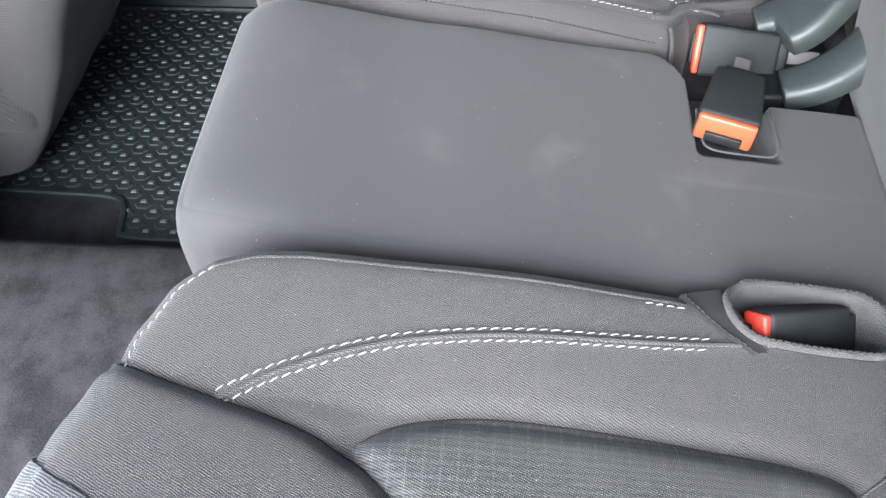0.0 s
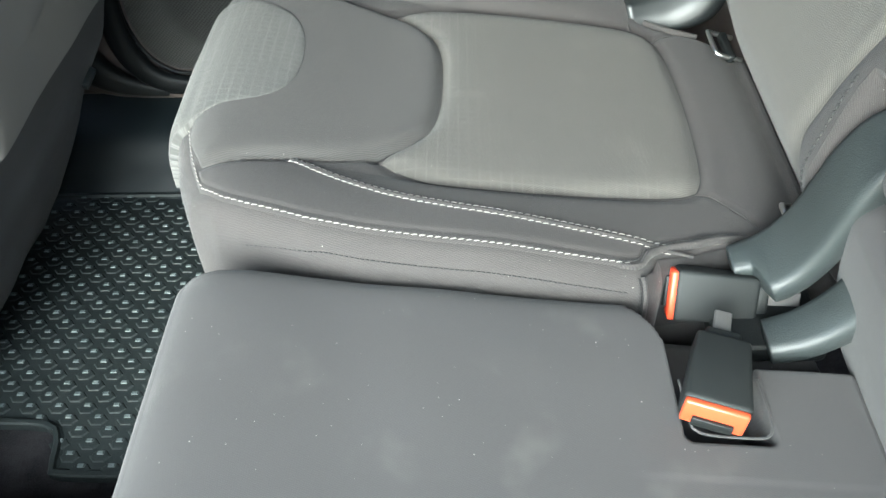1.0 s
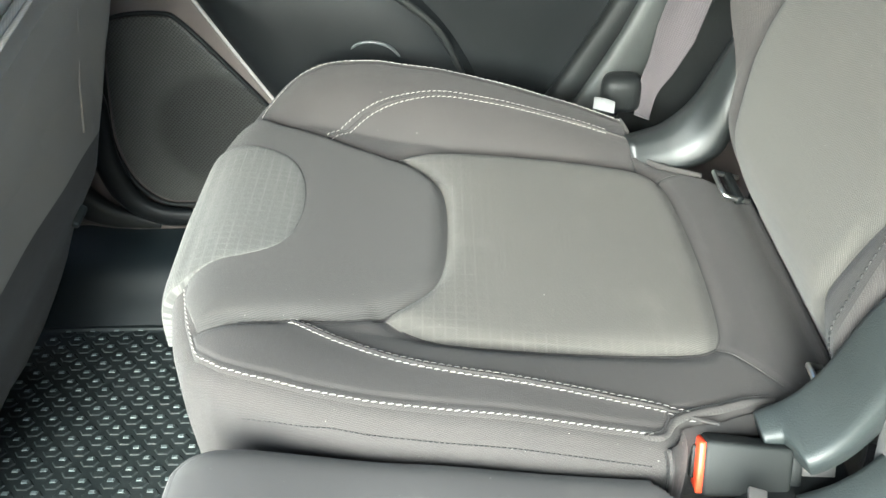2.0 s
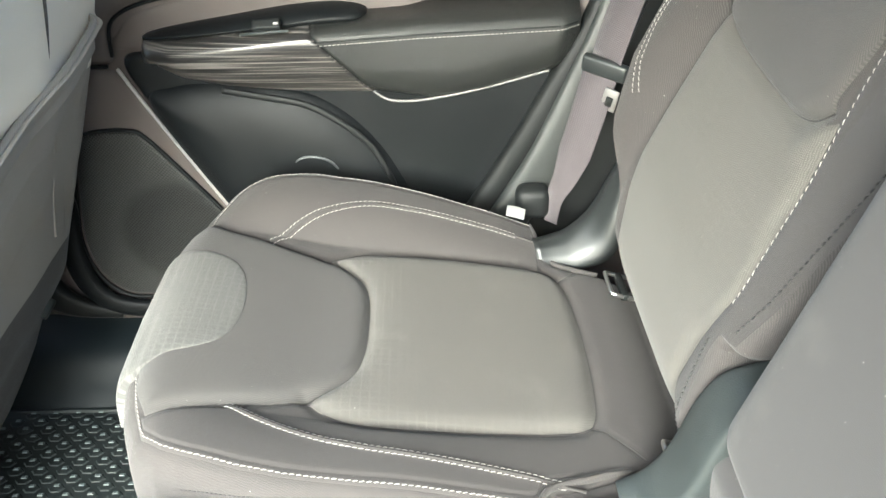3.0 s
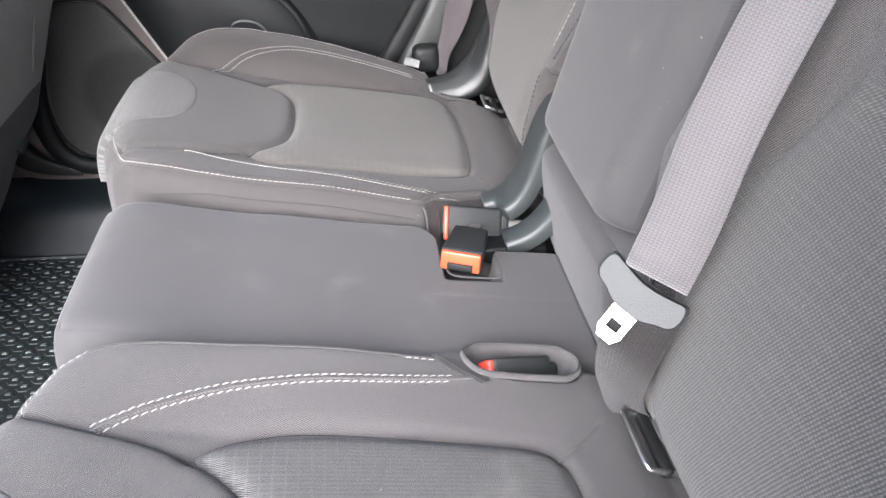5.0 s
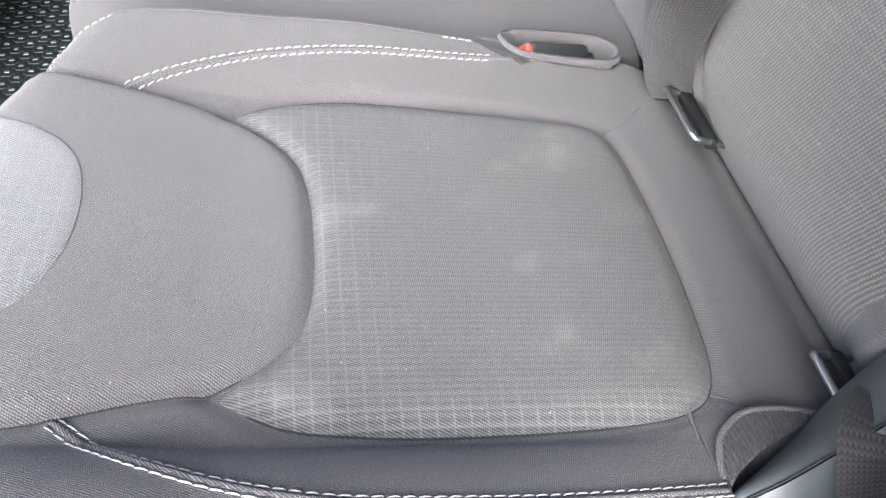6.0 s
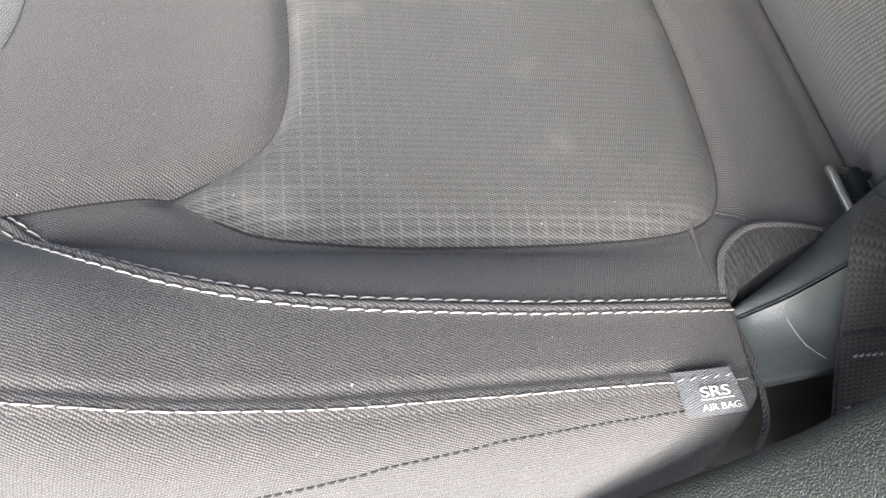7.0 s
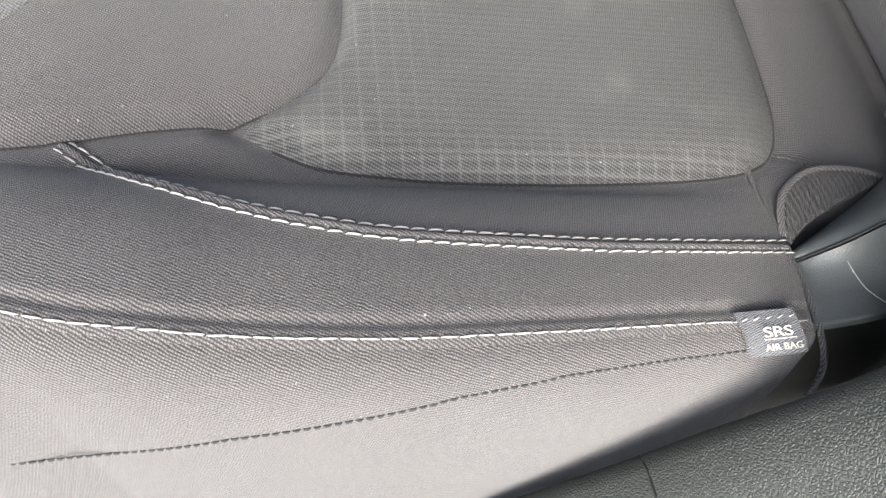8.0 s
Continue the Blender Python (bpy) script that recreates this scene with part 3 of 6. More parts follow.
def outer_cushion(side, seat):
    far = side > 0
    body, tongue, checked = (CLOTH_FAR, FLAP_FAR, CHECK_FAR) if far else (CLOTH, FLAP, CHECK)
    xr = np.r_[np.linspace(-0.194 if far else -0.180, -0.15, 18), np.linspace(-0.148, 0.18, 150), np.linspace(0.182, 0.30, 70), np.linspace(0.304, 0.378, 20)]
    nb = 230
    b = 0.5 - 0.5 * np.cos(np.linspace(0, math.pi, nb))
    b = 0.5 * b + 0.5 * np.linspace(0, 1, nb)
    lo, hi = side_in(xr, far), side_out(xr, far)
    X = np.repeat(xr[:, None], nb, 1)
    V = lo[:, None] + (hi - lo)[:, None] * b
    Z = cushion_height(X, V, far)
    top = np.stack([X, YC + side * V, Z], -1).reshape(-1, 3)
    uv = [(x, y) for x, y in zip(X.ravel(), V.ravel())]
    faces = grid(len(xr), nb, side < 0)
    # skirt hanging from the rim
    n = len(xr)
    loop = [i * nb for i in range(n - 1, 0, -1)] + list(range(nb)) + [i * nb + nb - 1 for i in range(1, n)] + [(n - 1) * nb + j for j in range(nb - 2, 0, -1)]
    rim = top[loop]
    plan = rim[:, :2]
    ring = plan
    for _ in range(10):
        ring = (np.roll(ring, 1, 0) + 2 * ring + np.roll(ring, -1, 0)) / 4
    t = unit(np.roll(ring, -3, 0) - np.roll(ring, 3, 0))
    nrm = np.stack([t[:, 1], -t[:, 0]], 1) * (1 if side < 0 else -1)
    mid = plan.mean(0)
    if ((plan - mid) * nrm).sum() < 0:
        nrm = -nrm
    run = np.r_[0, np.cumsum(np.linalg.norm(np.diff(plan, axis=0), axis=1))]
    verts, m = [top], len(loop)
    base = len(top)
    index = []
    for k in range(len(PROFILE)):
        o, d = PROFILE[k]
        spread = 0.035 * np.clip(d / 0.12, 0, 1) * np.clip((-0.08 - plan[:, 0]) / 0.06, 0, 1) * (np.abs(plan[:, 1] - YC) > 0.5)
        tight = np.where(np.abs(plan[:, 1] - YC) > 0.55, np.interp(plan[:, 0], [0.215, 0.246], [1.0, 0.5]), 1.0)
        ring3 = np.column_stack([plan + nrm * (o * tight + spread)[:, None], np.maximum(rim[:, 2] - d, 0.15)])
        verts.append(ring3)
        index.append(base + k * m + np.arange(m))
        uv += [(r, 0.7 + ARC[k]) for r in run]
    for k in range(len(index) - 1):
        for j in range(m):
            i2 = (j + 1) % m
            f = (index[k][j], index[k][i2], index[k + 1][i2], index[k + 1][j])
            faces.append(f if side > 0 else f[::-1])
    allv = np.vstack(verts)
    if not far:
        allv = pocket_dip(allv)
    seat = part("cushion", allv, facing(allv, faces, (0, 0, 1)), body, seat, "charcoal twill cushion with rounded front", uv)

    surf = lambda x, v, lift: cushion_point(x, v, side, far, lift)
    flipped = (0, 0, 1)
    uv_of = lambda p: np.asarray(p, float)
    front = smooth_line([(-0.17, 0.56), (-0.19, 0.553), (-0.25, 0.535), (-0.27, 0.39), (-0.25, 0.30), (-0.193, 0.292), (-0.184, 0.263), (-0.167, 0.229)])
    under = FLAP_EDGE[(FLAP_EDGE[:, 0] > -0.022) & (FLAP_EDGE[:, 1] > 0.265)][::-1] - [0.0025, 0]
    edge = INSERT_EDGE[INSERT_EDGE[:, 0] > -0.0225]
    loop = np.vstack([edge, under[under[:, 0] > -0.006]]) - (0.15, 0.39)
    turn, far_off = np.arctan2(loop[:, 1], loop[:, 0]), np.hypot(loop[:, 0], loop[:, 1])
    order = np.argsort(turn)
    way = np.linspace(-math.pi, math.pi, 300, endpoint=False)
    reach = np.interp(way, turn[order], far_off[order], period=2 * math.pi)
    insert = np.stack([0.15 + reach * np.cos(way), 0.39 + reach * np.sin(way)], 1)
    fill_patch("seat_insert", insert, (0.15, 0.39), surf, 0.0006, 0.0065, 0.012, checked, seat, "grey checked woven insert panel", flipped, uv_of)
    fill_patch("front_flap", np.vstack([FLAP_EDGE, front[1:-1]]), (-0.11, 0.39), surf, 0.0018, 0.0072, 0.008, tongue, seat, "tongue-shaped charcoal cloth panel", flipped, uv_of)
    pale = np.vstack([PALE_EDGE, smooth_line([(-0.25, 0.50), (-0.262, 0.39), (-0.25, 0.272)])[1:-1]])
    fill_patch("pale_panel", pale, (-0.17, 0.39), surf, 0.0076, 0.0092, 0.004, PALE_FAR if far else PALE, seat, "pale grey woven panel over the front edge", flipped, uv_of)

    for line in (TUCK_IN, TUCK_OUT):
        p, _ = surface_line(line, side, far, 0.0006)
        sweep("tuck_seam", p, oval(0.0016, 0.0014, 6), (0, 0, 1), tongue, seat, "", None, False, 0.004)
    for line in (FLAP_EDGE[8:-8], INSERT_EDGE[6:-6]):
        p, _ = surface_line(line, side, far, 0.0003)
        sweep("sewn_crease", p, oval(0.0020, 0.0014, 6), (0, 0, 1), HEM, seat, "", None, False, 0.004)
    for line in (INNER_TWIN, OUTER_TWIN):
        for off in (0.0037, -0.0037):
            p, nr = surface_line(shifted(line[line[:, 0] < (0.226 if far else 0.190 if line is INNER_TWIN else 0.3)], off), side, far)
            if far:
                stitches("stitching", p, nr, THREAD, seat, 0.0062, 0.0049, 0.0009)
            elif line is INNER_TWIN:
                stitches("stitching", p, nr, THREAD, seat, 0.0074, 0.0058, 0.0011)
            else:
                stitches("stitching", p, nr, THREAD, seat, 0.0074, 0.0068, 0.0010, 0.08)
        p, nr = surface_line(line, side, far, 0.0)
        sweep("seam_ridge", p, oval(0.0034, 0.0026, 8), (0, 0, 1), body, seat, "raised cloth seam between the stitch rows")
    if far:
        xs_in = np.linspace(-0.160, 0.188, 90)
        rim_in = np.vstack([smooth_line([(-0.1915, 0.285), (-0.181, 0.250), (-0.165, 0.208)])[:-1], np.stack([xs_in, side_in(xs_in, far) + 0.003], 1)])
    else:
        xs_in = np.linspace(-0.170, -0.112, 40)
        rim_in = np.stack([xs_in, side_in(xs_in, far) + 0.002], 1)
        xs_p = np.linspace(-0.115, 0.178, 60)
        pipe, _ = surface_line(np.stack([xs_p, side_in(xs_p, far) + 0.002], 1), side, far, 0.0006)
        sweep("piping", pipe, oval(0.0024, 0.0016, 8), (0, 0, 1), CLOTH, seat, "piped cushion edge")
        p, nr = surface_line(np.stack([np.linspace(0.150, 0.176, 12), side_in(np.linspace(0.150, 0.176, 12), far) + 0.006], 1), side, far)
        stitches("stitching", p, nr, THREAD, seat, 0.0070, 0.0054, 0.0011)
    p, nr = surface_line(rim_in, side, far)
    stitches("stitching", p, nr, THREAD, seat, *((0.0062, 0.0050, 0.0009) if far else (0.0070, 0.0054, 0.0011)))
    xs_out = np.linspace(-0.185 if far else -0.170, 0.243, 110)
    p, nr = surface_line(np.stack([xs_out, side_out(xs_out, far) - 0.003], 1), side, far)
    stitches("stitching", p, nr, THREAD, seat, 0.0078, 0.0074, 0.0009, 0.03)
    # dark seam below the rim on the outer and inner flanks
    for sgn, (on, drop0, drop1, xa, xb) in zip((1, -1), ((lambda x: side_out(x, far), 0.105, 0.010, -0.16, 0.235), (lambda x: side_in(x, far), 0.024, 0.0155 if far else 0.030, -0.162 if far else -0.13, 0.185))):
        x = np.linspace(xa, xb, 60)
        d = drop1 + (drop0 - drop1) * np.linspace(1, 0, 60) ** 1.7
        if sgn < 0 and far:
            d = np.interp(x, [-0.165, -0.15, -0.122, -0.055, 0.185], [0.052, 0.036, 0.027, 0.016, 0.0155])
        if sgn > 0:
            d = cushion_height(x, on(x), far) - np.interp(x, [-0.16, -0.119, -0.071, -0.021, 0.024, 0.069, 0.116, 0.169, 0.202, 0.24], [0.424, 0.4308, 0.4405, 0.460, 0.4695, 0.4735, 0.4695, 0.4576, 0.449, 0.437])
        o = np.interp(d, PROFILE[:, 1], PROFILE[:, 0]) + 0.0004
        v = on(x) + sgn * o
        if sgn > 0:  # the flank swells out towards the front corner
            v = v + 0.034 * np.clip(d / 0.12, 0, 1) * (lambda q: q * q * (3 - 2 * q))(np.clip((-0.06 - x) / 0.11, 0, 1))
        z = cushion_height(x, on(x), far) - d
        line = np.stack([x, YC + side * v, z], 1)
        nr = np.tile([0, side * sgn * 0.9, 0.4], (60, 1))
        stitches("seam", line, nr, DARK_THREAD, seat, 0.0042, 0.0036, 0.0012, 0.0)
    if not far:
        corner_fold(side, seat)
        return
    roll = [(0.2465, 0.630), (0.2495, 0.606), (0.2525, 0.585), (0.258, 0.567), (0.268, 0.552), (0.284, 0.543), (0.305, 0.539), (0.325, 0.537)]
    path = [(x, YC + side * (v + 0.002), float(cushion_height(np.array([x - 0.003]), np.array([v - 0.006]), far)[0]) - 0.004) for x, v in roll]
    sweep("corner_gusset", path, oval(0.007, 0.012, 10), (0, 0, 1), body, seat, "ribbed cloth fold round the rear corner", [0.7, 1.0, 1.1, 1.1, 0.9], False, 0.004)
    if far:
        roll = [(0.180, 0.150), (0.191, 0.150), (0.199, 0.155), (0.208, 0.168), (0.226, 0.178), (0.25, 0.186), (0.275, 0.196), (0.30, 0.202)]
        path = [(x, YC + side * (v + 0.001), float(cushion_height(np.array([x - 0.004]), np.array([v + 0.006]), far)[0]) - 0.003) for x, v in roll]
        sweep("buckle_gusset", path, oval(0.006, 0.011, 10), (0, 0, 1), body, seat, "stitched cloth fold round the buckle", [0.6, 1.0, 1.0, 1.0, 0.8], False, 0.003)
        line = smooth_line([(x - 0.003, y + 0.002, z + 0.0052) for x, y, z in path], 0.003)
        stitches("seam", line, np.tile([0, 0, 1.0], (len(line), 1)), DARK_THREAD, seat, 0.0040, 0.0034, 0.0011, 0.0)
        # Near-black wall over the flank puts the recess's shade into its colour.
        rim = smooth_line([(0.1935, 0.1505), (0.199, 0.1535), (0.206, 0.168), (0.226, 0.178), (0.25, 0.186), (0.275, 0.196), (0.31, 0.204)], 0.003)
        t = unit(np.gradient(rim, axis=0))
        out = np.stack([t[:, 1], -t[:, 0]], 1)
        top = cushion_height(rim[:, 0] - 0.004, rim[:, 1] + 0.006, far)
        depths = np.array([0.004, 0.008, 0.014, 0.022, 0.036, 0.055, 0.08])
        o = np.interp(depths, PROFILE[:, 1], PROFILE[:, 0]) + 0.0022
        wall = np.array([[(*(q + n * w), h - d) for d, w in zip(depths, o)] for q, n, h in zip(rim, out, top)])
        wall[:, :, 1] += YC
        flat = wall.reshape(-1, 3)
        part("pocket_wall", flat, facing(flat, grid(len(rim), len(depths)), (0.3, -1, 0)), HEM, seat, "cloth pocket wall blackened for recess shade", [(x, z) for x, y, z in flat])
        fold = wall[1] + (-0.003, -0.0008, 0)
        sweep("pocket_fold", fold, oval(0.005, 0.004, 8), (-1, 0, 0), body, seat, "stitched upright cloth fold", None, False, 0.004)
        seam = smooth_line(fold + (-0.004, -0.0016, 0), 0.003)
        stitches("seam", seam, np.tile([-0.3, -1.0, 0.2], (len(seam), 1)), DARK_THREAD, seat, 0.0040, 0.0036, 0.0012, 0.0)


far_seat = thing("outboard_car_seat", (0.10, YC + 0.4, 0.15), "charcoal cloth rear seat with grey checked insert, beside closed door", "car seat", "rear seats")
near_seat = thing("outboard_car_seat", (0.10, YC - 0.4, 0.15), "charcoal cloth rear seat with faded checked insert, door open", "car seat", "rear seats")
mid_seat = thing("middle_car_seat", (0.10, YC, 0.15), "plain charcoal cloth middle seat with folded-up armrest", "car seat", "rear seats")
outer_cushion(1, far_seat)
outer_cushion(-1, near_seat)


def middle_cushion(seat):
    xr = np.r_[np.linspace(-0.158, -0.12, 12), np.linspace(-0.116, 0.18, 50), np.linspace(0.183, 0.345, 80)]
    nb = 90
    vv = np.linspace(-0.124, 0.124, nb)
    X, V = np.meshgrid(xr, vv, indexing="ij")
    pinch = np.interp(X, [-0.158, -0.15, -0.135, -0.11], [0.90, 0.95, 0.985, 1.0])
    V = V * pinch
    Z = seam_plane(X) - 0.004 - 0.004 * (np.abs(V) / 0.124) ** 4 + 0.004 * np.exp(-(((X - 0.02) / 0.09) ** 2))
    Z = Z - 0.013 * np.exp(-(X + 0.158) / 0.016) - 0.004 * np.exp(-(0.124 * pinch - np.abs(V)) / 0.006)
    Z = Z + np.array([[0.0012 * noise.noise((x * 14, v * 14, 3)) for x, v in zip(a, b)] for a, b in zip(X, V)])
    # recess for the middle buckle, open to the far edge
    def inside(lo, hi, q):
        return np.clip((q - lo) / 0.006 + 0.5, 0, 1) * np.clip((hi - q) / 0.006 + 0.5, 0, 1)
    reach = 0.209 - 0.022 * np.clip((V - 0.080) / 0.044, 0, 1) ** 2
    hole = np.maximum(inside(reach, 0.270, X) * inside(0.003, 0.3, V), inside(0.25, 0.36, X) * inside(0.070, 0.3, V))
    hole = hole * hole * (3 - 2 * hole)
    lip = np.exp(-(((hole - 0.12) / 0.12) ** 2)) * (X > 0.17) * (V > -0.03)
    Z = Z - 0.045 * hole + 0.0015 * lip
    V = np.where(V < 0, V * 0.93, V)  # it stops a little short of the near cushion
    top = np.stack([X, YC + V, Z], -1).reshape(-1, 3)
    faces = grid(len(xr), nb)
    uv = [(x, y) for x, y in zip(X.ravel(), V.ravel())]
    n = len(xr)
    loop = [i * nb for i in range(n - 1, 0, -1)] + list(range(nb)) + [i * nb + nb - 1 for i in range(1, n)] + [(n - 1) * nb + j for j in range(nb - 2, 0, -1)]
    rim, m, base = top[loop], len(loop), len(top)
    ring = rim[:, :2]
    for _ in range(10):
        ring = (np.roll(ring, 1, 0) + 2 * ring + np.roll(ring, -1, 0)) / 4
    t = unit(np.roll(ring, -3, 0) - np.roll(ring, 3, 0))
    nrm = np.stack([-t[:, 1], t[:, 0]], 1)
    if ((rim[:, :2] - rim[:, :2].mean(0)) * nrm).sum() < 0:
        nrm = -nrm
    run = np.r_[0, np.cumsum(np.linalg.norm(np.diff(rim[:, :2], axis=0), axis=1))]
    verts, index = [top], []
    for k in range(len(PROFILE)):
        o, d = PROFILE[k]
        verts.append(np.column_stack([rim[:, :2] + nrm * o * 0.72, np.maximum(rim[:, 2] - d, 0.15)]))
        index.append(base + k * m + np.arange(m))
        uv += [(r, 0.7 + ARC[k]) for r in run]
    for k in range(len(index) - 1):
        for j in range(m):
            i2 = (j + 1) % m
            faces.append((index[k][j], index[k][i2], index[k + 1][i2], index[k + 1][j]))
    seat = part("cushion", pocket_dip(np.vstack(verts)), faces, SMOOTH, seat, "smooth charcoal cushion with buckle recess", uv)
    # soft hem round the recess
    pipe = [(0.2105, YC + 0.05, 0.4350), (0.211, YC + 0.016, 0.4355), (0.219, YC + 0.005, 0.4345), (0.258, YC + 0.004, 0.4295), (0.268, YC + 0.008, 0.428), (0.271, YC + 0.02, 0.4275), (0.270, YC + 0.055, 0.4275)]
    sweep("piping", pipe, oval(0.0022, 0.0016, 10), (0, 0, 1), SMOOTH, seat)
    return seat


middle_cushion(mid_seat)


def buckle_pocket():
    """Stitched pocket for the near buckle, sunk between two cushions."""
    pocket = thing("buckle_pocket", (0.259, YC - 0.150, 0.38), "dark cloth buckle pocket with stitched oval rim", "pocket")
    a = np.linspace(0, 2 * math.pi, 72, endpoint=False)
    def ring(r, z, shift=0.0):
        c, s = np.cos(a), np.sin(a)
        x = 0.259 + np.sign(c) * np.where(np.abs(c) > 0.0, 0.029, 0) * np.clip(np.abs(c) * 3, 0, 1) + r * c
        y = YC - 0.150 + r * s + shift
        rise = np.interp(x, [0.15, 0.2, 0.25, 0.32], [0.015, 0.009, 0.006, 0.003]) * np.clip((YC - 0.130 - y) / 0.02, 0, 1)
        return np.stack([x, y, seam_plane(x) + z + np.where(z > -0.01, rise, 0) - 0.002], 1)
    levels = [(0.0285, 0.006), (0.0275, 0.0095), (0.0255, 0.0105), (0.0235, 0.008), (0.0228, 0.0), (0.0225, -0.015), (0.022, -0.035), (0.015, -0.042), (0.002, -0.043)]
    verts = np.vstack([ring(r, z) for r, z in levels])
    part("lining", verts, grid(len(levels), 72, True, True), CLOTH, pocket, "", [(p[0], p[1] + p[2]) for p in verts])
    loop = ring(0.0262, 0.0112)
    nr = np.tile([0, 0, 1.0], (73, 1))
    stitches("stitching", np.vstack([loop, loop[:1]]), nr, DARK_THREAD, pocket, 0.0045, 0.004, 0.0014, 0.0)
    # dark cloth tab folded over the cushion beside the pocket
    rows = []
    for k in np.linspace(0, 1, 16):
        left, right = np.array([0.1755 + 0.042 * k**1.8, 0.1425 + 0.041 * k]), np.array([0.2055 + 0.020 * k**1.6, 0.1290 + 0.0525 * k])
        cross = [left + (right - left) * q for q in np.linspace(0, 1, 10)]
        p = cushion_point([c[0] for c in cross], [max(c[1], 0.1515) for c in cross], -1, False, 0.0)
        p[:, 1] = [YC - c[1] for c in cross]
        p[:, 2] += 0.0022 + 0.0012 * np.sin(np.linspace(0, math.pi, 10)) - 0.009 * np.clip((0.1515 - np.array([c[1] for c in cross])) / 0.02, 0, 1)
        rows.append(p)
    v = np.vstack([np.vstack([r[:1] - (0.001, 0, 0.006), r, r[-1:] + (0.004, 0, -0.012)]) for r in rows])
    part("tab", v, facing(v, grid(16, 12), (0, 0, 1)), HEM, pocket, "folded dark cloth tab", [(p[0], p[1]) for p in v])
    edge = np.array([r[1] + (0, 0, 0.0008) for r in rows])
    stitches("stitching", edge, np.tile([0, 0, 1.0], (16, 1)), DARK_THREAD, pocket, 0.0045, 0.004, 0.0012, 0.0)
    return pocket


buckle_pocket()

# ---- rear seat backs ----
back_plane = soft([0.38, 0.42, 0.445, 0.465, 0.495, 0.57, 0.60, 0.75, 0.85, 1.05], [0.392, 0.372, 0.357, 0.347, 0.338, 0.352, 0.361, 0.43, 0.475, 0.565], 0.009)


def back_in(z):
    return np.interp(z, [0.38, 0.58, 0.598, 0.606, 0.65, 0.75, 1.05], [0.200, 0.207, 0.205, 0.176, 0.166, 0.160, 0.152])


def back_out(z):
    return np.interp(z, [0.38, 0.45, 0.50, 0.56, 0.62, 0.69, 0.76, 0.84, 1.05], [0.50, 0.515, 0.535, 0.565, 0.600, 0.622, 0.628, 0.615, 0.58])


BACK_FLAP = smooth_line([(0.80, 0.565), (0.769, 0.546), (0.755, 0.512), (0.748, 0.47), (0.744, 0.41), (0.742, 0.36), (0.7425, 0.325), (0.749, 0.302), (0.762, 0.288)])
BACK_INNER = smooth_line([(0.42, 0.250), (0.47, 0.258), (0.53, 0.250), (0.58, 0.236), (0.62, 0.228), (0.66, 0.238), (0.70, 0.250), (0.745, 0.265), (0.78, 0.275), (0.83, 0.285), (0.95, 0.295)])
BACK_OUTER = smooth_line([(0.42, 0.485), (0.50, 0.515), (0.56, 0.535), (0.64, 0.548), (0.72, 0.553), (0.769, 0.548), (0.83, 0.53), (0.95, 0.50)])
BACK_TWIN = smooth_line([(0.655, 0.583), (0.68, 0.596), (0.707, 0.606), (0.746, 0.614), (0.789, 0.597), (0.848, 0.530), (0.89, 0.45)])


def back_depth(z, v, near=False):
    z, v = np.asarray(z, float), np.asarray(v, float)
    x = back_plane(z)
    wing = np.interp(z, [0.45, 0.52, 0.60, 0.69, 0.80, 0.95], [0.0, 0.008, 0.03, 0.044, 0.044, 0.02])
    a = np.clip((0.612 - v) / 0.06, 0, 1)
    x = x - wing * (1 - a**2)
    b = np.clip((v - 0.17) / 0.08, 0, 1)
    x = x - 0.012 * (1 - b**2)
    if near:  # the bolster beside the armrest stands further out
        x = x - 0.020 * (1 - b**2) * np.clip((z - 0.60) / 0.06, 0, 1)
    pts = np.stack([z.ravel(), v.ravel()], 1)
    for line, deep, wide in ((BACK_FLAP, 0.008, 0.007), (BACK_INNER, 0.004, 0.008), (BACK_OUTER, 0.004, 0.010)):
        x = x + deep * np.exp(-((away(pts, line).reshape(x.shape) / wide) ** 2))
    return x


def back_point(z, v, lift, side):
    return np.stack([back_depth(z, v, side < 0) - 0.93 * lift, YC + side * v, z + 0.36 * lift], -1)


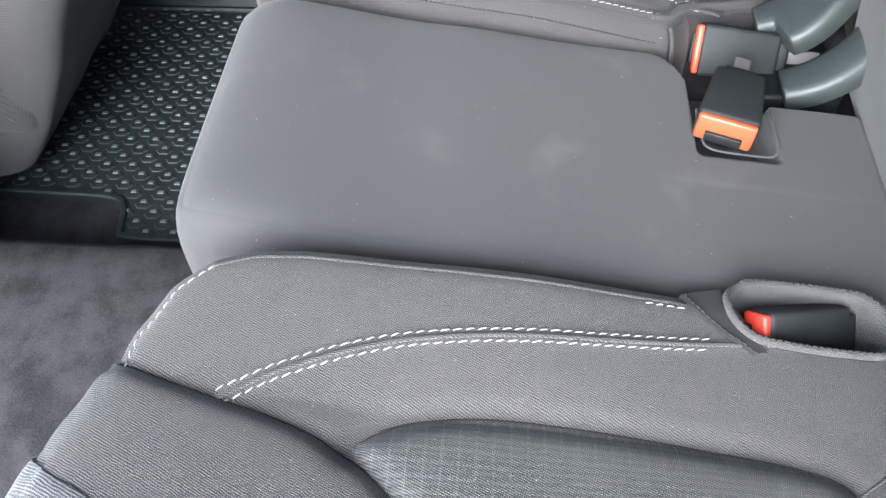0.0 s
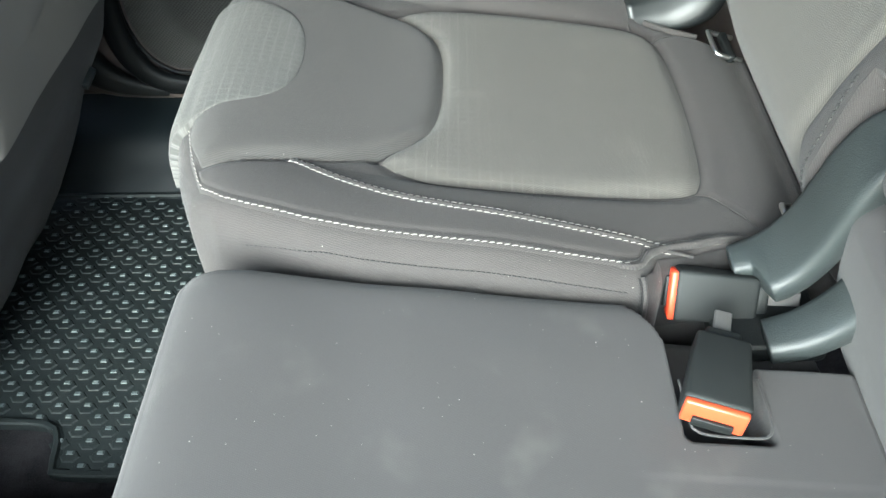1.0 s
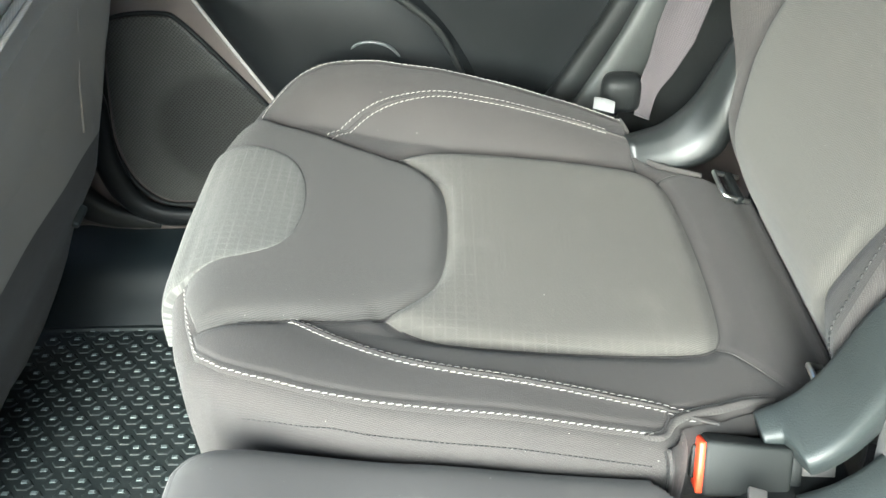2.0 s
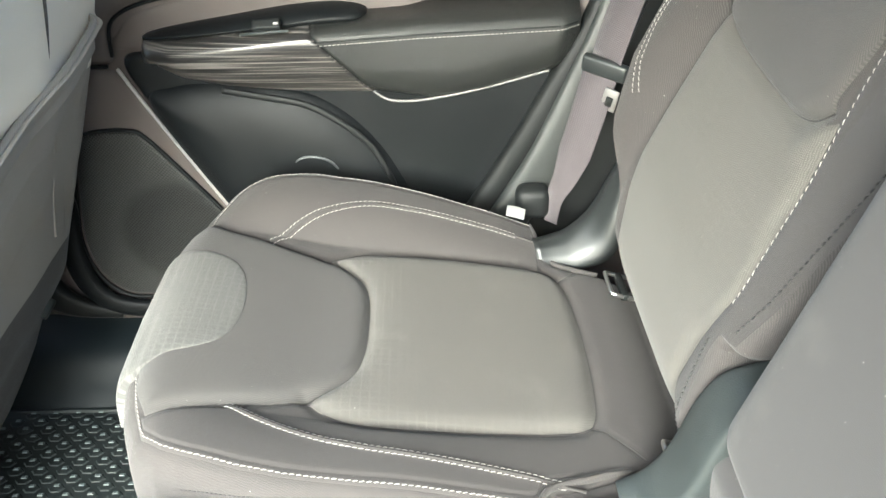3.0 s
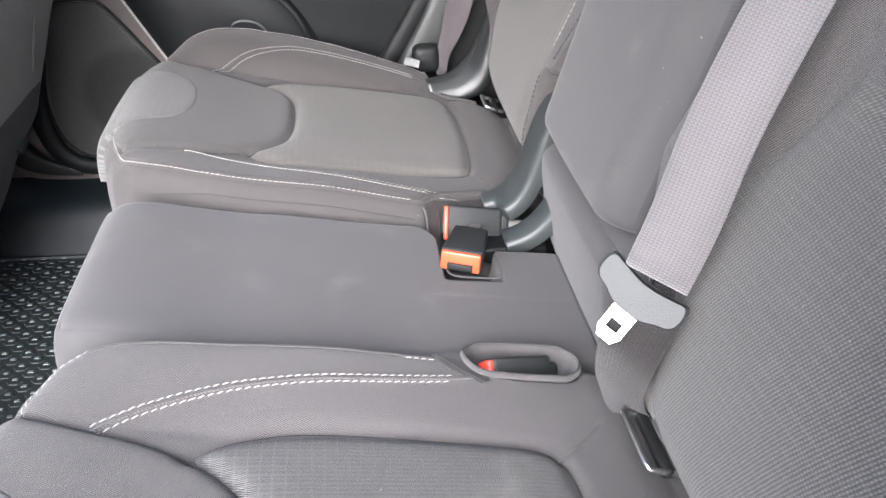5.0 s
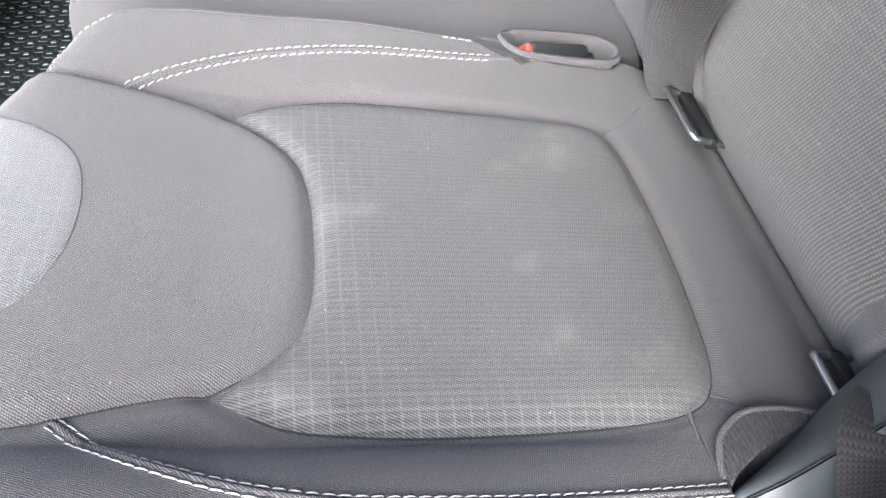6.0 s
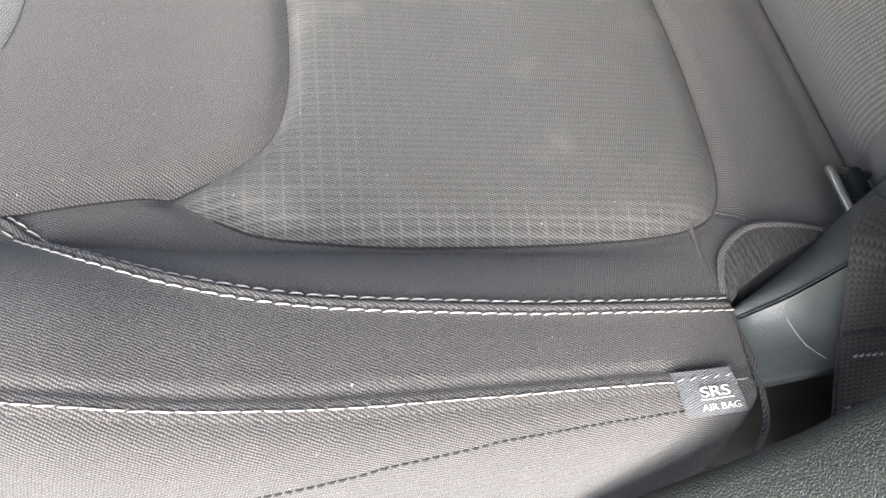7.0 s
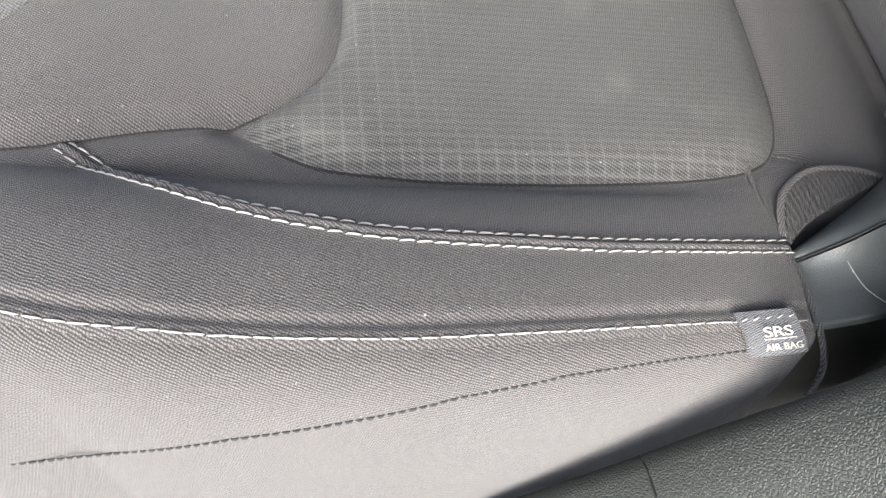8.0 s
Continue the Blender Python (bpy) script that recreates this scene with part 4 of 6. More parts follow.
def outer_back(side, back):
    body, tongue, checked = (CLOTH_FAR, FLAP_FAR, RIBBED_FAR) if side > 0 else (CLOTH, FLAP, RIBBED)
    zr = np.r_[np.linspace(0.385, 0.60, 70), np.linspace(0.603, 1.05, 110)]
    nb = 120
    b = np.linspace(0, 1, nb)
    Zr = np.repeat(zr[:, None], nb, 1)
    V = back_in(zr)[:, None] + (back_out(zr) - back_in(zr))[:, None] * b
    X = back_depth(Zr, V, side < 0)
    top = np.stack([X, YC + side * V, Zr], -1).reshape(-1, 3)
    uv = [(z, v) for z, v in zip(Zr.ravel(), V.ravel())]
    faces = grid(len(zr), nb, side > 0)
    n = len(zr)
    loop = [i * nb for i in range(n - 1, 0, -1)] + list(range(nb)) + [i * nb + nb - 1 for i in range(1, n)] + [(n - 1) * nb + j for j in range(nb - 2, 0, -1)]
    rim, m, base = top[loop], len(loop), len(top)
    ring = rim[:, 1:]
    for _ in range(6):
        ring = (np.roll(ring, 1, 0) + 2 * ring + np.roll(ring, -1, 0)) / 4
    t = unit(np.roll(ring, -3, 0) - np.roll(ring, 3, 0))
    nrm = np.stack([-t[:, 1], t[:, 0]], 1)
    if ((rim[:, 1:] - rim[:, 1:].mean(0)) * nrm).sum() < 0:
        nrm = -nrm
    verts, index = [top], []
    run = np.r_[0, np.cumsum(np.linalg.norm(np.diff(rim[:, 1:], axis=0), axis=1))]
    prof = [(0.0, 0.0), (0.003, 0.0012), (0.007, 0.005), (0.0095, 0.011), (0.011, 0.02), (0.011, 0.035), (0.009, 0.06), (0.004, 0.10)]
    for k, (o, d) in enumerate(prof):
        verts.append(np.column_stack([rim[:, 0] + d, rim[:, 1:] + nrm * o]))
        index.append(base + k * m + np.arange(m))
        uv += [(r, 0.75 + d) for r in run]
    for k in range(len(index) - 1):
        for j in range(m):
            i2 = (j + 1) % m
            f = (index[k][j], index[k][i2], index[k + 1][i2], index[k + 1][j])
            faces.append(f[::-1] if side > 0 else f)
    back = part("backrest", np.vstack(verts), facing(np.vstack(verts), faces, (-1, 0, 0)), body, back, "charcoal cloth backrest with padded bolsters", uv)
    surf = lambda z, v, lift: back_point(z, v, lift, side)
    uv_of = lambda p: np.asarray(p, float)
    low = BACK_INNER[BACK_INNER[:, 0] < 0.764]
    high = BACK_OUTER[BACK_OUTER[:, 0] < 0.768]
    flap = BACK_FLAP[BACK_FLAP[:, 0] < 0.77]
    outline = np.vstack([low, flap[::-1], high[::-1], smooth_line([(0.42, 0.485), (0.405, 0.37), (0.42, 0.25)])[1:-1]])
    fill_patch("back_insert", outline, (0.60, 0.39), surf, 0.0004, 0.006, 0.014, checked, back, "grey checked woven insert panel", (-1, 0, 0), uv_of)
    upper = np.vstack([BACK_FLAP, smooth_line([(0.762, 0.288), (0.84, 0.29), (0.95, 0.30), (1.0, 0.40), (0.93, 0.50), (0.80, 0.565)])[1:-1]])
    fill_patch("upper_flap", upper, (0.86, 0.41), surf, 0.004, 0.011, 0.008, tongue, back, "plain charcoal shoulder panel", (-1, 0, 0), uv_of)

    def line_on(line, lift=0.0008):
        p = back_point(line[:, 0], line[:, 1], lift, side)
        return p, np.tile([-0.93, 0, 0.36], (len(p), 1))
    sweep("sewn_crease", line_on(BACK_FLAP[3:], 0.0012)[0], oval(0.0026, 0.0016, 6), (-1, 0, 0.3), HEM, back, "", None, False, 0.004)
    for off in (0.004, -0.004):
        p, nr = line_on(shifted(BACK_TWIN, off), 0.001)
        stitches("stitching", p, nr, THREAD, back, 0.0066, 0.0052, 0.0011)
    keep = BACK_INNER[(BACK_INNER[:, 0] > 0.615) & (BACK_INNER[:, 0] < 0.93)]
    if side < 0:
        zz = np.linspace(0.50, 0.93, 60)
        keep = np.stack([zz, np.interp(zz, [0.5, 0.58, 0.62, 0.67, 0.73, 0.93], [0.221, 0.217, 0.193, 0.186, 0.188, 0.190])], 1)
    p, nr = line_on(keep - [0, 0.006], 0.001)
    stitches("stitching", p, nr, THREAD, back, 0.0074, 0.0054, 0.0010)
    zz = np.linspace(0.612, 0.95, 80)
    if side < 0:
        zz = zz[:4]
    p, nr = line_on(np.stack([zz, back_in(zz) + 0.012], 1), 0.0005)
    stitches("seam", p, nr, DARK_THREAD, back, 0.0065, 0.0048, 0.0018, 0.0)
    zz = np.linspace(0.44, 0.585, 40)
    p, nr = line_on(np.stack([zz, back_in(zz) + 0.010], 1), 0.0005)
    stitches("seam", p, nr, DARK_THREAD, back, 0.0065, 0.0048, 0.0018, 0.0)
    return back


outer_back(1, far_seat)
outer_back(-1, near_seat)


def padded_block(name, zr, half, face, edge, depth, material, parent, label):
    """An upright padded block: a face (x at each height) whose sides roll back by edge."""
    nv = 70
    vv = half * np.sin(np.linspace(-1, 1, nv) * math.pi / 2)
    Zr, V = np.meshgrid(zr, vv, indexing="ij")
    roll_v = np.clip((np.abs(V) - half + edge[0]) / edge[0], 0, 1)
    ends = np.maximum(np.clip((zr[0] + edge[2] - Zr) / edge[2], 0, 1), np.clip((Zr - zr[-1] + edge[2]) / edge[2], 0, 1))
    X = face(Zr) + edge[1] * roll_v**2.6 + edge[3] * ends**2.5 - 0.004 * np.cos(V / half * 1.5)
    top = np.stack([X, YC + V, Zr], -1).reshape(-1, 3)
    bottom = top + np.array([depth, 0, 0])
    nn, nz = len(top), len(zr)
    faces = grid(nz, nv, False) + [tuple(nn + i for i in f[::-1]) for f in grid(nz, nv)]
    for i in range(nz - 1):
        for j, turn in ((0, True), (nv - 1, False)):
            f = (i * nv + j, (i + 1) * nv + j, nn + (i + 1) * nv + j, nn + i * nv + j)
            faces.append(f[::-1] if turn else f)
    for j in range(nv - 1):
        for i, turn in ((0, False), (nz - 1, True)):
            f = (i * nv + j, i * nv + j + 1, nn + i * nv + j + 1, nn + i * nv + j)
            faces.append(f[::-1] if turn else f)
    uv = [(z, v) for z, v in zip(Zr.ravel(), V.ravel())] * 2
    return part(name, np.vstack([top, bottom]), faces, material, parent, label, uv)


def arm_face(z):
    return 0.338 + 0.262 * (z - 0.61)


def middle_back(back):
    """Lower pad, a backing behind the folded armrest, and a pad above it."""
    low = soft([0.385, 0.44, 0.50, 0.54], [0.360, 0.347, 0.337, 0.336], 0.01)
    padded_block("lower_pad", np.linspace(0.385, 0.533, 60), 0.144, low, (0.022, 0.010, 0.022, 0.020), 0.07, SMOOTH, back, "plain charcoal lower backrest")
    padded_block("backing", np.linspace(0.50, 1.05, 50), 0.132, lambda z: arm_face(z) + 0.036, (0.02, 0.01, 0.01, 0.005), 0.06, SMOOTH, back, "dark cloth behind the armrest")
    padded_block("upper_pad", np.linspace(0.9105, 1.06, 40), 0.137, arm_face, (0.046, 0.022, 0.010, 0.006), 0.07, SMOOTH, back, "plain charcoal upper backrest")


middle_back(mid_seat)


def armrest(rest):
    crease = lambda z: arm_face(z) + 0.004 * np.exp(-(((z - 0.886) / 0.0035) ** 2)) - 0.0015 * np.exp(-(((z - 0.879) / 0.004) ** 2))
    zr = np.r_[np.linspace(0.564, 0.86, 50), np.linspace(0.8615, 0.907, 36)]
    rest = padded_block("armrest", zr, 0.137, crease, (0.048, 0.024, 0.016, 0.008), 0.03, SMOOTH, rest, "smooth charcoal folded-up armrest")
    v = np.linspace(-0.124, 0.124, 60)
    x = arm_face(0.880) - 0.0022 - 0.004 * np.cos(v / 0.137 * 1.5) + 0.024 * np.clip((np.abs(v) - 0.089) / 0.048, 0, 1) ** 2.6
    line = np.stack([x, YC + v, np.full(60, 0.880)], 1)
    stitches("stitching", line, np.tile([-0.95, 0, 0.25], (60, 1)), SMOOTH, rest, 0.0050, 0.0048, 0.0016, 0.0)
    return rest


armrest(mid_seat)


# ---- buckles, hinges, brackets ----
def seat_buckle(label, place, turn, button, size=1.0):
    """Buckle whose slot end looks along its own -y; turn places it."""
    b = thing("seat_belt_buckle", place, label, "seat belt buckle", "rear seat belt buckles")
    m = Matrix.Translation(place) @ turn.to_4x4() @ Matrix.Scale(size, 4)
    bm = rounded_box((0.045, 0.068, 0.025), 0.004, 3)
    for v in bm.verts:  # taper towards the stalk
        f = 1 - 0.16 * max(0, v.co.y / 0.034)
        v.co.x *= f
        v.co.z *= 1 - 0.2 * max(0, v.co.y / 0.034)
    body = bm_part("body", bm, BUCKLE, b, "scuffed black plastic body", True, m)
    bm = rounded_box((0.042, 0.006, 0.022), 0.002, 2)
    for v in bm.verts:
        if v.co.y < 0 and v.co.z < 0:
            v.co.y += 0.0015
    bm_part("release_button", bm, button, b, "orange release button", True, m @ Matrix.Translation((0, -0.0355, 0)))
    bm = rounded_box((0.027, 0.005, 0.0075), 0.001, 2)
    bm_part("slot", bm, BLACK, b, "black tongue slot", True, m @ Matrix.Translation((0, -0.0378, -0.0052)))
    bm = rounded_box((0.013, 0.042, 0.004), 0.0012, 2)
    bm_part("stalk", bm, DULL_METAL, b, "steel stalk", True, m @ Matrix.Translation((0, 0.050, -0.004)))
    bm = rounded_box((0.026, 0.014, 0.015), 0.003, 2)
    bm_part("collar", bm, BUCKLE, b, "", True, m @ Matrix.Translation((0, 0.036, -0.001)))
    return b


def turned(rx, ry, rz):
    return Euler((radians(rx), radians(ry), radians(rz))).to_matrix()


seat_buckle("black seat belt buckle with orange button lying in the middle recess", (0.2350, 0.5155, 0.4465), turned(-6, 3, -18), ORANGE, 1.04)
seat_buckle("scuffed black seat belt buckle with orange button tipped on its side", (0.2610, 0.6190, 0.4160), turned(-4, 58, -98), ORANGE_RED)
seat_buckle("black seat belt buckle with red button sunk in a pocket", (0.258, 0.320, 0.4185), turned(-20, 46, -84), RED)

hinge = thing("seat_hinge_cover", (0.31, 0.64, 0.40), "shiny grey plastic hinge covers between two seat backs", "hinge cover")


def hinge_arm(name, line, lows, highs, notch, thick=0.022):
    """A broad curved cover: line gives x and z of its top, lows and highs its two sides along x; it is cut back before the notch."""
    p = smooth_line(line, 0.0025)
    t = unit(np.gradient(p, axis=0))
    stations = []
    for (x, z), (tx, tz) in zip(p, t):
        lo, hi = np.interp(x, *lows), np.interp(x, *highs)
        lo = lo + 0.027 * np.clip((notch + 0.003 - x) / 0.006, 0, 1)
        nx, nz = -tz, tx
        q = []
        for y, d in ((lo + 0.002, -thick), (lo, -0.009), (lo + 0.0006, -0.005), (lo + 0.003, -0.0015), (lo + 0.008, 0.0), ((lo + hi) / 2, 0.0012), (hi - 0.008, 0.0), (hi - 0.003, -0.0015), (hi - 0.0006, -0.005), (hi, -0.009), (hi - 0.002, -thick)):
            q.append((x + nx * d, y, z + nz * d))
        stations.append(q)
    ob = loft(name, stations, HINGE, hinge)
    bevel = ob.modifiers.new("bevel", "BEVEL")
    bevel.width, bevel.segments, bevel.limit_method, bevel.angle_limit = 0.0015, 2, "ANGLE", radians(50)
    return ob


hinge_arm("far_arm", [(0.273, 0.440), (0.283, 0.4435), (0.296, 0.4485), (0.308, 0.459), (0.318, 0.478), (0.326, 0.504), (0.333, 0.532), (0.342, 0.556), (0.354, 0.573), (0.372, 0.583), (0.39, 0.588)], ([0.27, 0.30, 0.32, 0.34, 0.37], [0.599, 0.598, 0.600, 0.602, 0.604]), ([0.27, 0.29, 0.31, 0.33, 0.37], [0.656, 0.660, 0.664, 0.664, 0.658]), 0.291)
hinge_arm("middle_arm", [(0.2885, 0.424), (0.300, 0.428), (0.313, 0.4345), (0.326, 0.445), (0.338, 0.461), (0.348, 0.483), (0.358, 0.515)], ([0.28, 0.31, 0.34], [0.556, 0.553, 0.552]), ([0.28, 0.31, 0.34], [0.590, 0.592, 0.596]), 0.20)
bm = rounded_box((0.09, 0.10, 0.02), 0.004, 2)
bm_part("well", bm, BLACK, hinge, "black plastic well", True, Matrix.Translation((0.30, 0.62, 0.398)))


def anchor_loop(place, length=0.06):
    """Child seat anchor: a bent steel wire in a slit."""
    x, y, z = place
    a = thing("child_seat_anchor", place, "small steel child seat anchor in the seat crease", "anchor", "child seat anchors")
    h = length / 2
    sweep("wire", [(x + 0.03, y - h, z - 0.012), (x + 0.004, y - h, z - 0.004), (x, y - h + 0.006, z), (x, y + h - 0.006, z), (x + 0.004, y + h, z - 0.004), (x + 0.03, y + h, z - 0.012)], oval(0.0055, 0.0055, 8), (0, 0.3, 1), STEEL, a)
    bm = rounded_box((0.010, length + 0.006, 0.010), 0.003, 2)
    bm_part("slit", bm, BLACK, a, "black plastic slit", True, Matrix.Translation((x + 0.018, y, z - 0.009)))
    return a


anchor_loop((0.330, 0.208, 0.448), 0.066)
anchor_loop((0.333, -0.055, 0.442), 0.046)
anchor_loop((0.326, 0.672, 0.452), 0.04)
anchor_loop((0.328, 0.965, 0.442), 0.045)


# ---- side trims beside the seat backs ----
def side_trim(side, label):
    """Ramp climbing beside the seat back, and a plate falling from its outer edge."""
    trim = thing("side_trim", (0.30, YC + side * 0.6, 0.24), label, "trim panel", "side trims")
    inner = smooth_line([(0.250, 0.586, 0.426), (0.266, 0.576, 0.428), (0.290, 0.562, 0.430), (0.308, 0.551, 0.432), (0.326, 0.540, 0.446), (0.340, 0.540, 0.485), (0.352, 0.550, 0.54), (0.368, 0.567, 0.61), (0.39, 0.585, 0.70)], 0.006)
    outer = smooth_line([(0.249, 0.592, 0.434), (0.272, 0.590, 0.449), (0.295, 0.588, 0.474), (0.318, 0.588, 0.510), (0.337, 0.589, 0.553), (0.352, 0.592, 0.60), (0.366, 0.598, 0.65), (0.388, 0.605, 0.73)], 0.006)
    n = 48
    inner = inner[np.linspace(0, len(inner) - 1, n).round().astype(int)]
    outer = outer[np.linspace(0, len(outer) - 1, n).round().astype(int)]

    def sheet(name, rows, material, words):
        m = len(rows[0])
        v = [(x, YC + side * w, z) for r in rows for x, w, z in r]
        n0 = len(v)
        v += [(x + 0.004, YC + side * (w - 0.001), z - 0.005) for r in rows for x, w, z in r]
        f = grid(len(rows), m, side < 0) + [tuple(n0 + i for i in q) for q in grid(len(rows), m, side > 0)]
        for j in range(m - 1):
            q = (j, j + 1, n0 + j + 1, n0 + j)
            f.append(q if side < 0 else q[::-1])
        return part(name, v, f, material, trim, words)

    line = [(x - 0.0004, YC + side * w, z + 0.0004) for x, w, z in outer[::3]]
    sweep("parting_line", line, oval(0.0016, 0.0016, 6), (0, 0, 1), BLACK, trim)
    rows = []
    for a, b in zip(inner, outer):
        rows.append([a + (b - a) * s + np.array([-0.004, 0, 0.004]) * math.sin(math.pi * s) for s in np.linspace(0, 0.985, 9)])
    sheet("ramp", rows, SIDE, "curved dark plastic ramp")
    rows = []
    for b in outer:
        x, w, z = b + np.array([0.0008, 0.0008, -0.0008])
        low = 0.434 + 0.06 * max(0, x - 0.27)
        zz = [z, z - 0.25 * (z - low), z - 0.62 * (z - low), z - 0.9 * (z - low), low, low - 0.003, low - 0.006, low - 0.02, 0.25]
        rows.append([(x, q, h) for q, h in zip((w, w + 0.003, w + 0.008, w + 0.020, w + 0.032, w + 0.0345, w + 0.033, w + 0.024, w + 0.015), zz)])
    sheet("plate", [r[:7] for r in rows], SIDE, "grey plastic plate folding down to the door sill")
    # The foot is black to stand in for shade under the plate.
    sheet("plate_foot", [r[6:] for r in rows], BLACK, "lower edge blackened for the shaded gap")
    return trim




def far_side_trim():
    """Slim moulded arm: a top band, a rounded ridge and a face falling towards the cushion."""
    trim = thing("side_trim", (0.30, YC + 0.58, 0.40), "dark grey plastic side trim curving up beside the seat", "trim panel", "side trims")
    outer = smooth_line([(0.2440, 0.590, 0.4440), (0.266, 0.596, 0.4465), (0.290, 0.600, 0.4540), (0.318, 0.602, 0.482), (0.340, 0.605, 0.528), (0.3614, 0.610, 0.578), (0.386, 0.618, 0.68), (0.41, 0.622, 0.78)], 0.004)
    ridge = smooth_line([(0.2455, 0.565, 0.4455), (0.272, 0.570, 0.4475), (0.298, 0.576, 0.4565), (0.3213, 0.581, 0.4866), (0.3366, 0.585, 0.526), (0.3558, 0.590, 0.585), (0.380, 0.597, 0.68), (0.405, 0.60, 0.78)], 0.004)
    foot = smooth_line([(0.2478, 0.549, 0.4270), (0.272, 0.550, 0.4250), (0.300, 0.548, 0.4290), (0.3267, 0.546, 0.448), (0.342, 0.549, 0.498), (0.357, 0.562, 0.560), (0.381, 0.578, 0.66), (0.406, 0.585, 0.77)], 0.004)
    n = 60
    outer, ridge, foot = (q[np.linspace(0, len(q) - 1, n).round().astype(int)] for q in (outer, ridge, foot))
    stations = []
    for a, b, c in zip(outer, ridge, foot):
        sec = [a + (0.004, 0.006, -0.02), a + (0.0005, 0.002, -0.003), a, a + (b - a) * 0.5 + (-0.0006, 0, 0.0008), a + (b - a) * 0.85 + (-0.0006, 0, 0.0006), b + (-0.0002, -0.001, -0.0008), b + (c - b) * 0.15 + (-0.0005, -0.001, 0), b + (c - b) * 0.5, c, c + (0.02, 0.003, -0.006), a + (0.02, -0.01, -0.02)]
        stations.append([(x, YC + v, z) for x, v, z in sec])
    loft("arm", stations, FARTRIM, trim, "curved dark plastic arm")
    return trim


far_side_trim()
near_trim = side_trim(-1, "scratched grey plastic side trim beside the cushion edge")
scratch = [(0.270, YC - 0.5995, 0.4468), (0.273, YC - 0.6055, 0.4440), (0.278, YC - 0.6130, 0.4408), (0.286, YC - 0.6195, 0.4388)]
sweep("scratch", scratch, oval(0.0006, 0.0004, 6), (0, 0, 1), SILVER, near_trim, "pale scratch")


# ---- tags ----
def airbag_tag(side, lines):
    tag = thing("airbag_tag", (0.225, YC + side * 0.64, 0.44), "small black woven label sewn into the cushion edge", "label", "airbag tags")
    if side < 0:
        a, b = Vector((0.1990, -0.1569, 0.4592)), Vector((0.2290, -0.1538, 0.4540))
        down = Vector((0.0045, -0.0172, -0.0105))
    else:
        a, b = Vector((0.212, YC + 0.632, 0.4555)), Vector((0.237, YC + 0.628, 0.450))
        down = Vector((0.003, 0.017, 0.003))
    n = (b - a).cross(down).normalized()
    if n.z < 0:
        n = -n
    verts = []
    for k in (0, 1):
        for i in range(7):
            for j in range(5):
                s, t = i / 6, j / 4
                verts.append(a + (b - a) * s + down * t + n * (0.0034 * math.sin(t * 2.2) + 0.0015 * t * math.sin(s * 3) + 0.0012 - 0.0012 * k))
    faces = grid(7, 5, True) + [tuple(35 + i for i in f) for f in grid(7, 5)]
    part("ribbon", verts, faces, TAG if lines else PALE_TAG, tag, "", [(p.x, p.y) for p in verts])
    if lines:
        u, w = (b - a).normalized(), down.normalized()
        for text, size, wide, s, t in lines:
            cu = bpy.data.curves.new("lettering", "FONT")
            cu.body, cu.size, cu.extrude, cu.align_x = text, size, 0.00012, "CENTER"
            cu.offset = size * 0.015
            tmp = new("lettering_curve", cu)
            bpy.context.view_layer.update()
            me = bpy.data.meshes.new_from_object(tmp.evaluated_get(bpy.context.evaluated_depsgraph_get()))
            bpy.data.objects.remove(tmp)
            at = a + (b - a) * s + down * t + n * (0.0034 * math.sin(t * 2.2) + 0.0015 * t * math.sin(s * 3) + 0.0016)
            rot = Matrix((u, -w, n)).transposed()
            vv = [at + rot @ Vector((v.co.x * wide, v.co.y, v.co.z)) for v in me.vertices]
            part("lettering", vv, [list(p.vertices) for p in me.polygons], THREAD, tag, "white woven lettering", None, False)
        over = np.array([a + (b - a) * s + down * 0.16 + n * 0.0032 for s in np.linspace(0.0, 1.05, 20)])
        stitches("stitching", over, np.tile(list(n), (20, 1)), THREAD, tag, 0.0062, 0.0034, 0.0007, 0.4)
        bar = [a + (b - a) * s + down * t + n * (0.0034 * math.sin(t * 2.2) + 0.0015 * t * math.sin(s * 3) + 0.0017) for s, t in ((0.27, 0.62), (0.84, 0.62), (0.84, 0.65), (0.27, 0.65))]
        part("underline", bar, [(0, 1, 2, 3)], THREAD, tag, "white woven line", None, False)
    return tag


airbag_tag(-1, [("SRS", 0.0066, 1.55, 0.54, 0.58), ("AIR BAG", 0.0043, 1.25, 0.57, 0.88)])
airbag_tag(1, [])


# ---- seat belts ----
STRAP = [(-0.024, 0.0), (-0.0235, 0.0007), (0.0235, 0.0007), (0.024, 0.0), (0.0235, -0.0007), (-0.0235, -0.0007)]


